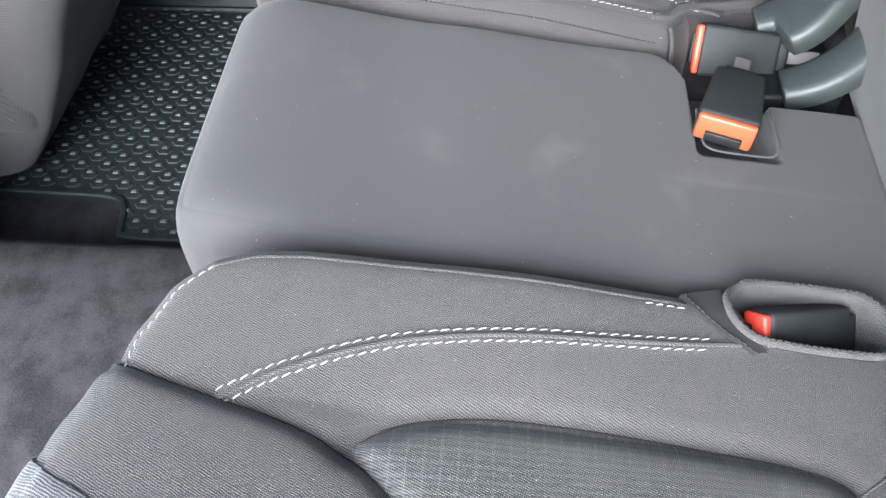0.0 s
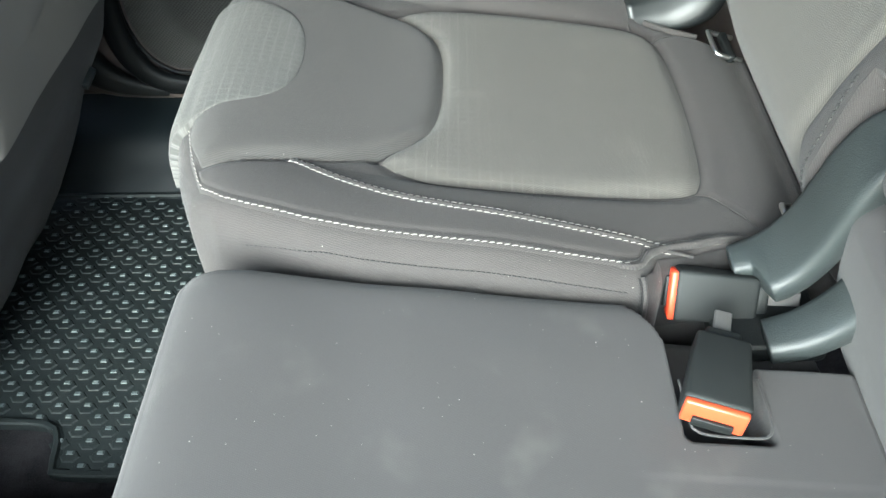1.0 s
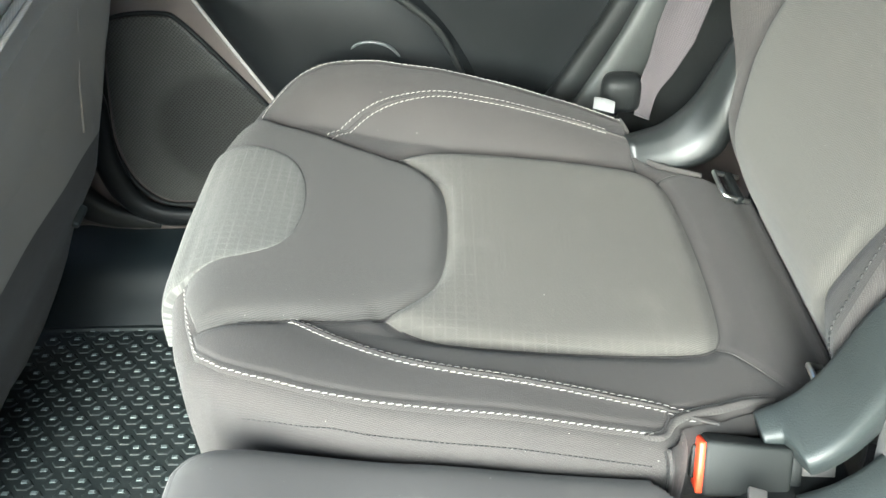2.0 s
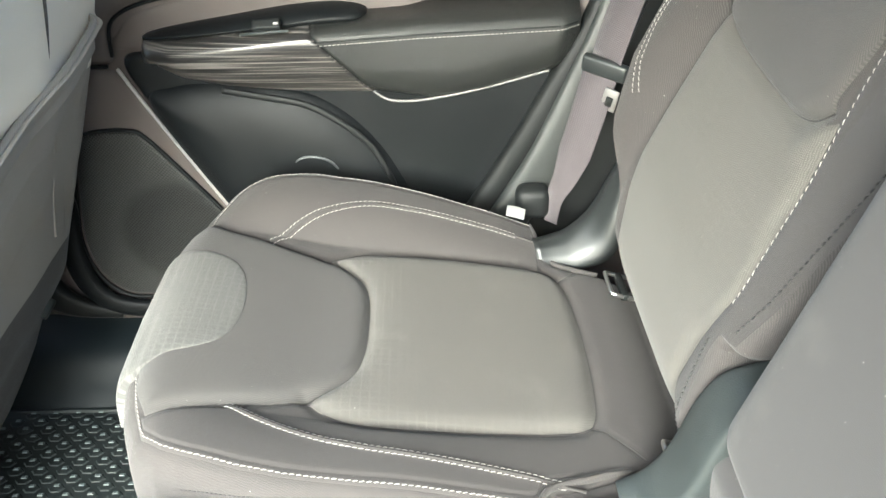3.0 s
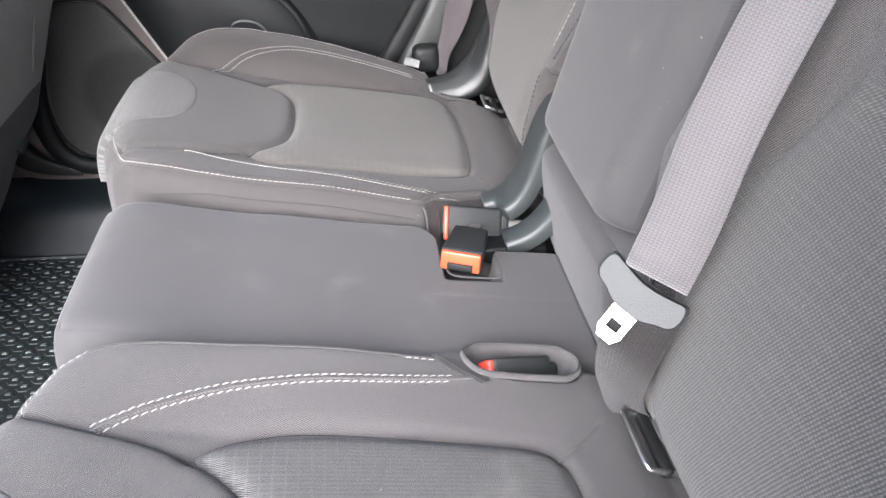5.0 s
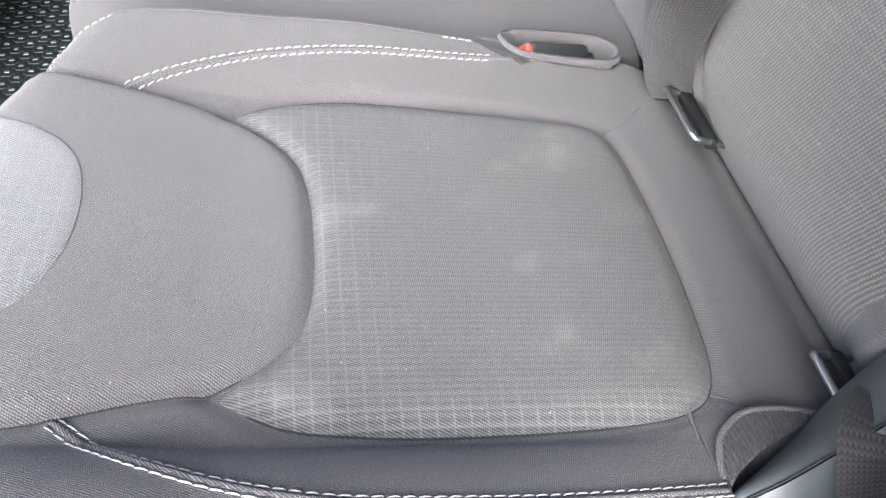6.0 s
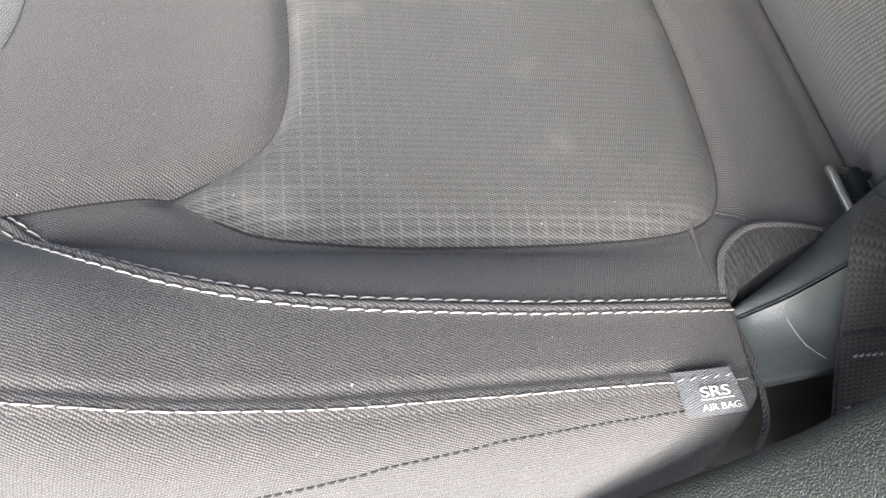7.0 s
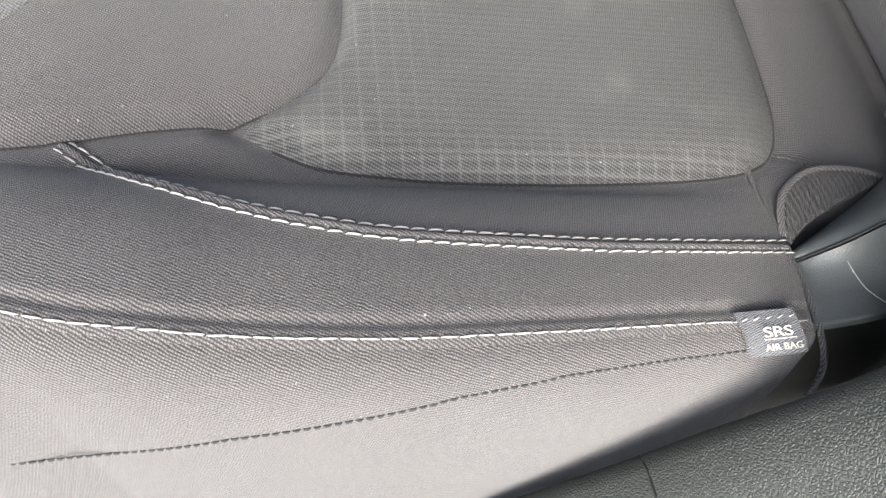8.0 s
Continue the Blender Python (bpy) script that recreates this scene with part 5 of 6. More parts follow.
def latch_plate(parent, place, along, face, metal_first=True):
    """Moulded grip with a belt slot and a steel tongue; along points to the tongue's end."""
    t, n = Vector(along).normalized(), Vector(face).normalized()
    s = t.cross(n).normalized()
    n = s.cross(t).normalized()
    m = Matrix.Translation(place) @ Matrix((s, t, n)).transposed().to_4x4()
    grip = smooth_line([(-0.032, -0.013), (-0.0355, -0.004), (-0.033, 0.006), (-0.022, 0.011), (-0.011, 0.016), (0.011, 0.016), (0.022, 0.011), (0.033, 0.006), (0.0355, -0.004), (0.032, -0.013), (0.021, -0.011), (0.0, -0.008), (-0.021, -0.011)], 0.003, True)
    k = len(grip)
    rings = [(0.94, 0.0055), (1.0, 0.0035), (1.0, -0.0035), (0.94, -0.0055)]
    c = grip.mean(0)
    verts = [m @ Vector((*(c + (p - c) * f), z)) for f, z in rings for p in grip]
    faces = grid(4, k, False, True) + [tuple(range(k))[::-1][::-1], tuple(range(3 * k, 4 * k))[::-1]]
    part("grip", verts, faces, SILVER_GRIP, parent, "pale grey plastic grip", None, False)
    bm = bmesh.new()
    tongue = [(-0.010, 0.012), (0.010, 0.012), (0.010, 0.036), (0.006, 0.043), (-0.006, 0.043), (-0.010, 0.036)]
    hole = [(-0.005, 0.026), (0.005, 0.026), (0.005, 0.034), (-0.005, 0.034)]
    vs = {z: ([bm.verts.new((x, y, z)) for x, y in tongue], [bm.verts.new((x, y, z)) for x, y in hole]) for z in (0.0013, -0.0013)}
    for z, fl in ((0.0013, False), (-0.0013, True)):
        o, h = vs[z]
        for q in ((o[0], o[1], h[1], h[0]), (o[1], o[2], h[2], h[1]), (o[2], o[3], o[4], o[5], h[3], h[2]), (o[5], o[0], h[0], h[3])):
            bm.faces.new(q[::-1] if fl else q)
    for ring_k in (0, 1):
        a, b = vs[0.0013][ring_k], vs[-0.0013][ring_k]
        for i in range(len(a)):
            j = (i + 1) % len(a)
            bm.faces.new((a[i], b[i], b[j], a[j]))
    bm_part("tongue", bm, STEEL, parent, "bright steel tongue with a square hole", False, m)


SILVER_GRIP = plastic("grip_plastic", (0.012, 0.0145, 0.0145), 0.5, 900.0, 0.0002)

belt = thing("middle_seat_belt", (0.33, 0.25, 0.44), "pale grey webbing seat belt hanging loose with its steel tongue", "seat belt", "rear seat belts")
sweep("webbing", [(0.318, 0.197, 0.612), (0.330, 0.196, 0.66), (0.344, 0.199, 0.72), (0.366, 0.206, 0.78), (0.405, 0.216, 0.87), (0.468, 0.23, 1.0), (0.52, 0.24, 1.1)], STRAP, [(-0.5, -0.75, 0.35), (-0.6, -0.65, 0.35), (-0.8, -0.4, 0.36), (-0.93, -0.1, 0.36)], BELT, belt, "", None, False, 0.01)
# Same belt lower down, its shadow painted by using black webbing.
sweep("lower_webbing", [(0.318, 0.1917, 0.600), (0.309, 0.189, 0.578), (0.307, 0.200, 0.541), (0.318, 0.229, 0.489), (0.335, 0.2495, 0.446), (0.35, 0.255, 0.425)], STRAP, [(-0.6, -0.75, 0.25), (-0.65, -0.70, 0.2), (-0.75, -0.6, 0.2)], BELT_DARK, belt, "slack lower webbing blackened for shadow", [1.0, 1.0, 0.98, 0.95], False, 0.006)
latch_plate(belt, (0.309, 0.198, 0.600), (-0.55, -0.10, -0.80), (-0.5, -0.75, 0.35))

far_belt = thing("outer_seat_belt", (0.28, 1.14, 0.42), "mauve grey webbing seat belt hung beside the far seat", "seat belt", "rear seat belts")
sweep("webbing", [(0.335, 1.135, 0.665), (0.35, 1.135, 0.73), (0.370, 1.136, 0.80), (0.41, 1.14, 0.92), (0.46, 1.15, 1.08)], STRAP, (-0.75, -0.62, 0.25), MAUVE, far_belt, "", None, False, 0.01)
sweep("lower_webbing", [(0.330, 1.135, 0.652), (0.322, 1.133, 0.61), (0.309, 1.132, 0.55), (0.296, 1.132, 0.50), (0.287, 1.134, 0.475), (0.283, 1.137, 0.45), (0.282, 1.14, 0.42)], STRAP, (-0.55, -0.8, 0.2), MAUVE, far_belt, "", [1.0, 1.0, 1.0, 1.0, 0.75, 0.5, 0.42], False, 0.005)
bm = rounded_box((0.062, 0.012, 0.024), 0.004, 2)
bm_part("grip", bm, SILVER_GRIP, far_belt, "grey plastic belt grip", True, Matrix.Translation((0.334, 1.131, 0.657)) @ turned(10, 8, -32).to_4x4())
bm = rounded_box((0.020, 0.003, 0.032), 0.001, 1)
bm_part("tongue", bm, DULL_METAL, far_belt, "steel tongue", True, Matrix.Translation((0.342, 1.120, 0.618)) @ turned(8, 12, -32).to_4x4())
bm = rounded_box((0.009, 0.004, 0.013), 0.0005, 1)
bm_part("tongue_hole", bm, BLACK, far_belt, "", True, Matrix.Translation((0.3405, 1.1185, 0.616)) @ turned(8, 12, -32).to_4x4())

near_belt = thing("outer_seat_belt", (0.33, -0.15, 0.40), "black webbing seat belt end with sewn fold beside the trim", "seat belt", "rear seat belts")
sweep("webbing", [(0.321, -0.183, 0.30), (0.315, -0.181, 0.37), (0.311, -0.174, 0.415), (0.308, -0.156, 0.445), (0.307, -0.139, 0.471), (0.308, -0.128, 0.484), (0.312, -0.119, 0.489), (0.33, -0.105, 0.486)], STRAP, [(0, -1, 0.25), (0, -0.9, 0.45), (0, -0.85, 0.55), (0, -0.7, 0.7), (0.1, 0.1, 1)], BELT_DARK, near_belt, "", None, False, 0.005)
sweep("fold", [(0.315, -0.1835, 0.37), (0.311, -0.1765, 0.416), (0.308, -0.1585, 0.446), (0.307, -0.1465, 0.463)], STRAP, (0, -0.85, 0.5), BELT_DARK, near_belt, "sewn double layer", [0.97, 0.97], False, 0.005)
for s_ in (0.0, 1.0):
    p = np.array([(0.2895 + 0.037 * q, -0.1545 - 0.016 * s_, 0.4535 - 0.022 * s_) for q in np.linspace(0, 1, 20)])
    stitches("stitching", p, np.tile([0, -0.85, 0.55], (20, 1)), SHELL_MID, near_belt, 0.0032, 0.0026, 0.0012, 0.5)


# ---- far door ----
def panel_patch(name, outline, y, depth, material, parent, label="", roll=0.01, centre=None, bulge=0.0):
    """A door panel in x and z standing depth proud of the plane y, towards the cabin."""
    line = smooth_line(outline, 0.006, True)
    c = line.mean(0) if centre is None else np.array(centre)
    closed = np.vstack([line, line[:1]])
    rings = np.r_[np.linspace(0.03, 0.8, 10), 0.88, 0.93, 0.96, 0.98, 0.992, 1.0]
    pts = np.concatenate([c + r * (line - c) for r in rings] + [line, c[None]])
    n = len(line)
    d = away(pts, closed)
    lift = depth * np.sqrt(1 - np.clip(1 - d / roll, 0, 1) ** 2) + bulge * np.clip(d / 0.06, 0, 1)
    yy = y - lift
    yy[len(rings) * n : len(rings) * n + n] = y + 0.012
    verts = np.column_stack([pts[:, 0], yy, pts[:, 1]])
    faces = grid(len(rings) + 1, n, False, True)
    k = len(verts) - 1
    faces += [(j, (j + 1) % n, k) for j in range(n)]
    return part(name, verts, faces, material, parent, label, pts)


door = thing("rear_door", (0.0, 1.22, 0.20), "closed rear car door with armrest, speaker grille and storage bin", "car door")
bm = rounded_box((1.14, 0.06, 0.80), 0.012, 2)
bm_part("panel", bm, BROWN, door, "brown-grey door lining", True, Matrix.Translation((-0.09, 1.238, 0.61)))
# window frame above the belt line
for nm, c, s in (("window_frame", (-0.02, 1.25, 1.36), (1.0, 0.05, 0.05)), ("window_frame", (-0.50, 1.25, 1.18), (0.06, 0.05, 0.38)), ("window_frame", (0.46, 1.25, 1.18), (0.06, 0.05, 0.38))):
    bm_part(nm, rounded_box(s, 0.01, 2), BLACK, door, "", True, Matrix.Translation(c))
panel_patch("upper_lining", [(-0.58, 0.99), (-0.58, 0.66), (-0.56, 0.645), (-0.44, 0.643), (-0.36, 0.643), (-0.325, 0.643), (-0.311, 0.652), (-0.309, 0.69), (-0.296, 0.709), (-0.268, 0.724), (-0.21, 0.739), (-0.151, 0.755), (-0.07, 0.776), (0.028, 0.806), (0.12, 0.85), (0.24, 0.93), (0.30, 0.99)], 1.21, 0.013, BROWN, door, "upper brown-grey plastic lining", 0.016, (-0.42, 0.80))
panel_patch("insert_cloth", [(-0.303, 0.66), (-0.300, 0.688), (-0.285, 0.706), (-0.262, 0.718), (-0.15, 0.747), (0.03, 0.798), (0.13, 0.842), (0.25, 0.92), (0.36, 0.94), (0.36, 0.68), (0.0, 0.66)], 1.212, 0.006, BROWN, door, "brown-grey cloth insert", 0.01, (0.12, 0.75))
panel_patch("speaker_surround", [(-0.54, 0.636), (-0.44, 0.636), (-0.36, 0.637), (-0.33, 0.637), (-0.318, 0.635), (-0.309, 0.628), (-0.298, 0.612), (-0.28, 0.583), (-0.25, 0.53), (-0.195, 0.43), (-0.14, 0.33), (-0.12, 0.24), (-0.54, 0.24)], 1.21, 0.008, BROWN, door, "brown-grey plastic speaker surround", 0.008, (-0.33, 0.42))
for groove in ([(-0.312, 1.202, 0.655), (-0.309, 1.204, 0.690), (-0.297, 1.204, 0.708), (-0.268, 1.204, 0.7225), (-0.21, 1.204, 0.7375), (-0.151, 1.204, 0.7535), (-0.07, 1.204, 0.7745), (0.028, 1.204, 0.8045), (0.12, 1.204, 0.8485), (0.24, 1.204, 0.928)], [(-0.53, 1.205, 0.640), (-0.42, 1.205, 0.640), (-0.322, 1.205, 0.640)]):
    sweep("lining_groove", groove, oval(0.0055, 0.006, 8), (0, -1, 0), DOOR, door, "dark groove between lining panels")
grille = panel_patch("speaker_grille", [(-0.393, 0.52), (-0.385, 0.535), (-0.36, 0.5435), (-0.315, 0.544), (-0.295, 0.534), (-0.245, 0.47), (-0.20, 0.405), (-0.175, 0.34), (-0.18, 0.285), (-0.21, 0.264), (-0.33, 0.262), (-0.375, 0.268), (-0.405, 0.30), (-0.418, 0.36), (-0.408, 0.44)], 1.203, 0.004, GRILLE, door, "fine black speaker mesh", 0.006, (-0.3, 0.39))
rim_line = [(x, 1.2, z) for x, z in [(-0.395, 0.52), (-0.386, 0.538), (-0.36, 0.547), (-0.315, 0.548), (-0.292, 0.537), (-0.242, 0.472), (-0.196, 0.405), (-0.171, 0.34), (-0.177, 0.282), (-0.208, 0.26), (-0.33, 0.2575), (-0.377, 0.264), (-0.409, 0.298), (-0.423, 0.36), (-0.412, 0.44)]]
sweep("grille_rim", rim_line, oval(0.006, 0.008, 8), (0, -1, 0), BLACK, door, "black plastic rim", None, True)
sweep("lower_rim", [(-0.418, 1.19, 0.50), (-0.428, 1.19, 0.42), (-0.436, 1.19, 0.35), (-0.424, 1.19, 0.287), (-0.39, 1.19, 0.250), (-0.33, 1.192, 0.240), (-0.24, 1.196, 0.238)], oval(0.036, 0.022, 12, 2.6), (0, -1, 0), DOOR, door, "dark moulded edge below the loudspeaker", [0.3, 0.9, 1.0, 1.0, 0.9, 0.7, 0.4])
sweep("edge_strip", [(-0.307, 1.197, 0.640), (-0.28, 1.196, 0.588), (-0.235, 1.195, 0.506), (-0.195, 1.195, 0.434), (-0.14, 1.196, 0.335), (-0.11, 1.198, 0.26)], oval(0.0045, 0.006, 8), (0, -1, 0), SILVER, door, "pale trim strip")

# storage bin: a dark swelling below the armrest
panel_patch("bin_panel", [(-0.300, 0.640), (-0.26, 0.66), (-0.18, 0.648), (0.0, 0.632), (0.30, 0.66), (0.34, 0.60), (0.30, 0.45), (0.22, 0.27), (0.0, 0.22), (-0.10, 0.25), (-0.18, 0.405), (-0.24, 0.52)], 1.208, 0.010, DOOR, door, "dark grey lower door lining", 0.01, (0.05, 0.45))
panel_patch("storage_bin", [(-0.275, 0.585), (-0.235, 0.615), (-0.17, 0.618), (-0.09, 0.612), (-0.03, 0.590), (0.02, 0.548), (0.06, 0.49), (0.085, 0.42), (0.085, 0.28), (-0.05, 0.24), (-0.12, 0.30), (-0.19, 0.42)], 1.205, 0.032, DOOR, door, "dark plastic storage bin", 0.085, (-0.07, 0.44))
# Black strip paints the shadow line that follows the bin's curve.
sweep("bin_groove", [(-0.17, 1.186, 0.612), (-0.115, 1.184, 0.602), (-0.06, 1.183, 0.59), (-0.018, 1.183, 0.566), (0.024, 1.184, 0.529), (0.044, 1.186, 0.492), (0.060, 1.19, 0.45)], oval(0.010, 0.006, 8), (0, -1, 0), BLACK, door, "moulded groove with its shadow painted black")
sweep("cup_rim", [(-0.085, 1.176, 0.500), (-0.075, 1.174, 0.512), (-0.057, 1.173, 0.516), (-0.036, 1.173, 0.511), (-0.023, 1.175, 0.498), (-0.016, 1.178, 0.486)], oval(0.004, 0.004, 8), (0, -1, 0), SIDE, door, "curved bottle holder lip")


def arm_section(top_front, bottom, reach, back=1.212, top_back=None):
    """Section of the armrest: from the door out to the rounded front edge and back below."""
    tb = top_front + 0.012 if top_back is None else top_back
    r = 0.010
    return [(back, tb), (reach + 0.018, top_front + 0.006), (reach + r, top_front + 0.002), (reach + 0.003, top_front - 0.002), (reach, top_front - 0.008), (reach + 0.001, top_front - 0.018), (reach + 0.006, (top_front + bottom) / 2), (reach + 0.016, bottom + 0.012), (reach + 0.026, bottom + 0.002), (reach + 0.034, bottom), (back, bottom + 0.004)]


# padded leatherette armrest, and the striped trim ahead of it, parted on a slant
def slant(z):
    return np.interp(z, [0.60, 0.612, 0.697, 0.71, 0.76], [0.044, 0.036, -0.042, -0.044, -0.040])


stations = []
for s in np.linspace(0, 1, 40):
    x = -0.04 + 0.345 * s
    top = np.interp(x, [-0.05, 0.1, 0.31], [0.697, 0.706, 0.714])
    low = np.interp(x, [-0.05, 0.0, 0.05, 0.10, 0.16, 0.27, 0.31], [0.614, 0.606, 0.599, 0.601, 0.609, 0.636, 0.66])
    sec = arm_section(top, low, np.interp(x, [-0.05, 0.28, 0.305], [1.150, 1.156, 1.175]), 1.212, np.interp(x, [-0.05, 0.08, 0.13, 0.31], [0.709, 0.718, 0.733, 0.737]))
    stations.append([(slant(z) + 0.0015 + (0.305 - slant(z)) * s, y, z) for y, z in sec])
arm = loft("armrest_pad", stations, LEATHER, door, "black leatherette armrest with pale stitching")
line = np.array([(x, np.interp(x, [-0.05, 0.28, 0.305], [1.1495, 1.1555, 1.1745]) + 0.0002, np.interp(x, [-0.05, 0.1, 0.31], [0.697, 0.706, 0.714]) - 0.014) for x in np.linspace(-0.03, 0.304, 60)])
stitches("stitching", line, np.tile([0, -1.0, 0.1], (60, 1)), THREAD, arm, 0.0056, 0.0042, 0.0012, 0.0)
sweep("pad_crease", [(x, np.interp(x, [-0.05, 0.28, 0.305], [1.1498, 1.1558, 1.1748]), np.interp(x, [-0.05, 0.1, 0.31], [0.697, 0.706, 0.714]) - 0.0095) for x in np.linspace(-0.035, 0.302, 20)], oval(0.0025, 0.002, 6), (0, -1, 0), BLACK, arm)
stations = []
for s in np.linspace(0, 1, 40):
    x = -0.264 + 0.26 * s
    top = np.interp(x, [-0.27, -0.04, 0.0], [0.676, 0.696, 0.698])
    low = np.interp(x, [-0.27, -0.25, -0.22, -0.17, -0.10, 0.0], [0.664, 0.645, 0.632, 0.620, 0.612, 0.609])
    sec = arm_section(top - 0.001, low, np.interp(x, [-0.27, -0.255, -0.22, 0.04], [1.190, 1.165, 1.152, 1.151]), 1.212, top + 0.004)
    stations.append([(-0.264 + (slant(z) - 0.0015 + 0.264) * s, y, z) for y, z in sec])
loft("striped_trim", stations, STRIPED, door, "dark trim strip with fine pale lines")
sweep("bright_line", [(0.035, 1.176, 0.612), (0.05, 1.174, 0.602), (0.07, 1.173, 0.598), (0.11, 1.174, 0.600), (0.18, 1.176, 0.613), (0.27, 1.179, 0.636)], oval(0.0035, 0.004, 8), (0, -1, 0), DULL_METAL, door, "bright metal line below the armrest")
panel_patch("switch_pod", [(-0.262, 0.680), (-0.24, 0.692), (-0.15, 0.708), (-0.06, 0.722), (0.0, 0.724), (0.03, 0.716), (0.02, 0.702), (-0.04, 0.694), (-0.15, 0.684)], 1.206, 0.036, DOOR, door, "black switch pod", 0.02, (-0.1, 0.702))
sw = bm_part("window_switch", rounded_box((0.036, 0.014, 0.008), 0.002, 2), BUCKLE, door, "window switch with pale symbol", True, Matrix.Translation((-0.095, 1.163, 0.7085)) @ turned(35, -4, 0).to_4x4())
bm_part("switch_mark", rounded_box((0.007, 0.003, 0.003), 0.001, 1), SILVER, sw, "", True, Matrix.Translation((-0.082, 1.1565, 0.7125)))
bm_part("switch_bezel", rounded_box((0.062, 0.003, 0.004), 0.001, 1), HINGE, door, "", True, Matrix.Translation((-0.098, 1.157, 0.7005)) @ turned(0, -4, 0).to_4x4())

# handle cup near the top edge
cup = [(-0.225, 0.845), (-0.215, 0.812), (-0.17, 0.790), (-0.10, 0.787), (-0.05, 0.797), (-0.02, 0.82), (-0.02, 0.86), (-0.06, 0.885), (-0.16, 0.885), (-0.21, 0.872)]
panel_patch("handle_cup", cup, 1.199, 0.006, BROWN, door, "raised handle surround", 0.006)
sweep("cup_ring", [(x, 1.191, z) for x, z in cup], oval(0.010, 0.009, 10), (0, -1, 0), BROWN, door, "", None, True)
panel_patch("cup_hollow", [(-0.12 + 0.80 * (x + 0.12), 0.838 + 0.76 * (z - 0.838)) for x, z in cup], 1.1945, 0.003, BLACK, door, "dark cup hollow", 0.01)
sweep("door_handle", [(-0.19, 1.188, 0.838), (-0.15, 1.180, 0.834), (-0.10, 1.178, 0.833), (-0.055, 1.186, 0.838)], oval(0.020, 0.008, 12, 3), (0, -1, 0.2), SILVER, door, "silver pull handle")

# black rubber seal and pillar trim behind the door
seal = thing("door_seal", (0.2, 1.19, 0.42), "black rubber seal along the rear door edge", "door seal")
sweep("seal_strip", [(0.10, 1.20, 0.30), (0.16, 1.196, 0.385), (0.20, 1.194, 0.45), (0.245, 1.192, 0.53), (0.285, 1.192, 0.61), (0.32, 1.192, 0.68), (0.350, 1.193, 0.76), (0.375, 1.195, 0.85), (0.41, 1.20, 1.0)], oval(0.034, 0.03, 12, 3), (0, -1, 0), BLACK, seal, "", None, False, 0.02)
pillar = thing("pillar_trim", (0.3, 1.2, 0.4), "grey plastic pillar trim behind the seat belt", "trim panel")
sweep("pillar_cover", [(0.20, 1.192, 0.34), (0.235, 1.186, 0.42), (0.275, 1.182, 0.50), (0.315, 1.182, 0.60), (0.352, 1.183, 0.70), (0.385, 1.186, 0.82), (0.43, 1.19, 1.0)], oval(0.060, 0.03, 14, 3.5), (0, -1, 0), PILLAR, pillar, "", None, False, 0.02)
sweep("pillar_wall", [(0.27, 1.20, 0.30), (0.31, 1.198, 0.42), (0.36, 1.197, 0.55), (0.41, 1.196, 0.70), (0.46, 1.197, 0.85), (0.53, 1.20, 1.05)], oval(0.15, 0.04, 14, 4), (0, -1, 0), BLACK, pillar, "dark inner panel", None, False, 0.02)
bm = rounded_box((0.05, 0.035, 0.05), 0.014, 3)
bm_part("anchor_cap", bm, BLACK, pillar, "black rounded belt anchor cover", True, Matrix.Translation((0.255, 1.152, 0.45)))

# ---- far sill and footwell ----
prof = [(1.10, 0.085), (1.112, 0.10), (1.122, 0.135), (1.135, 0.170), (1.155, 0.192), (1.185, 0.203), (1.21, 0.215), (1.235, 0.235), (1.26, 0.24)]
xs_s = np.linspace(-0.95, 0.28, 30)
verts = [(x, y, z) for x in xs_s for y, z in prof] + [(x, y + 0.01, z - 0.02) for x in xs_s for y, z in prof]
n0 = len(xs_s) * len(prof)
faces = grid(len(xs_s), len(prof)) + [tuple(n0 + i for i in f[::-1]) for f in grid(len(xs_s), len(prof))]
sill = part("sill_trim", verts, faces, plastic("sill_plastic", (0.0055, 0.0082, 0.0095), 0.42, 900.0, 0.0003, spec=0.18))
tagged(sill, "smooth dark plastic sill trim below the far door", kind="structure")
sweep("pillar_foot", [(-0.62, 1.20, 0.62), (-0.565, 1.19, 0.45), (-0.525, 1.185, 0.34), (-0.47, 1.185, 0.262), (-0.385, 1.185, 0.232)], oval(0.09, 0.05, 14, 3), (0, -1, 0), BLACK, None, "", [1.3, 1.2, 1.0, 0.6, 0.12])
tagged(bpy.data.objects["pillar_foot"], "black pillar trim flaring into the sill", kind="structure")


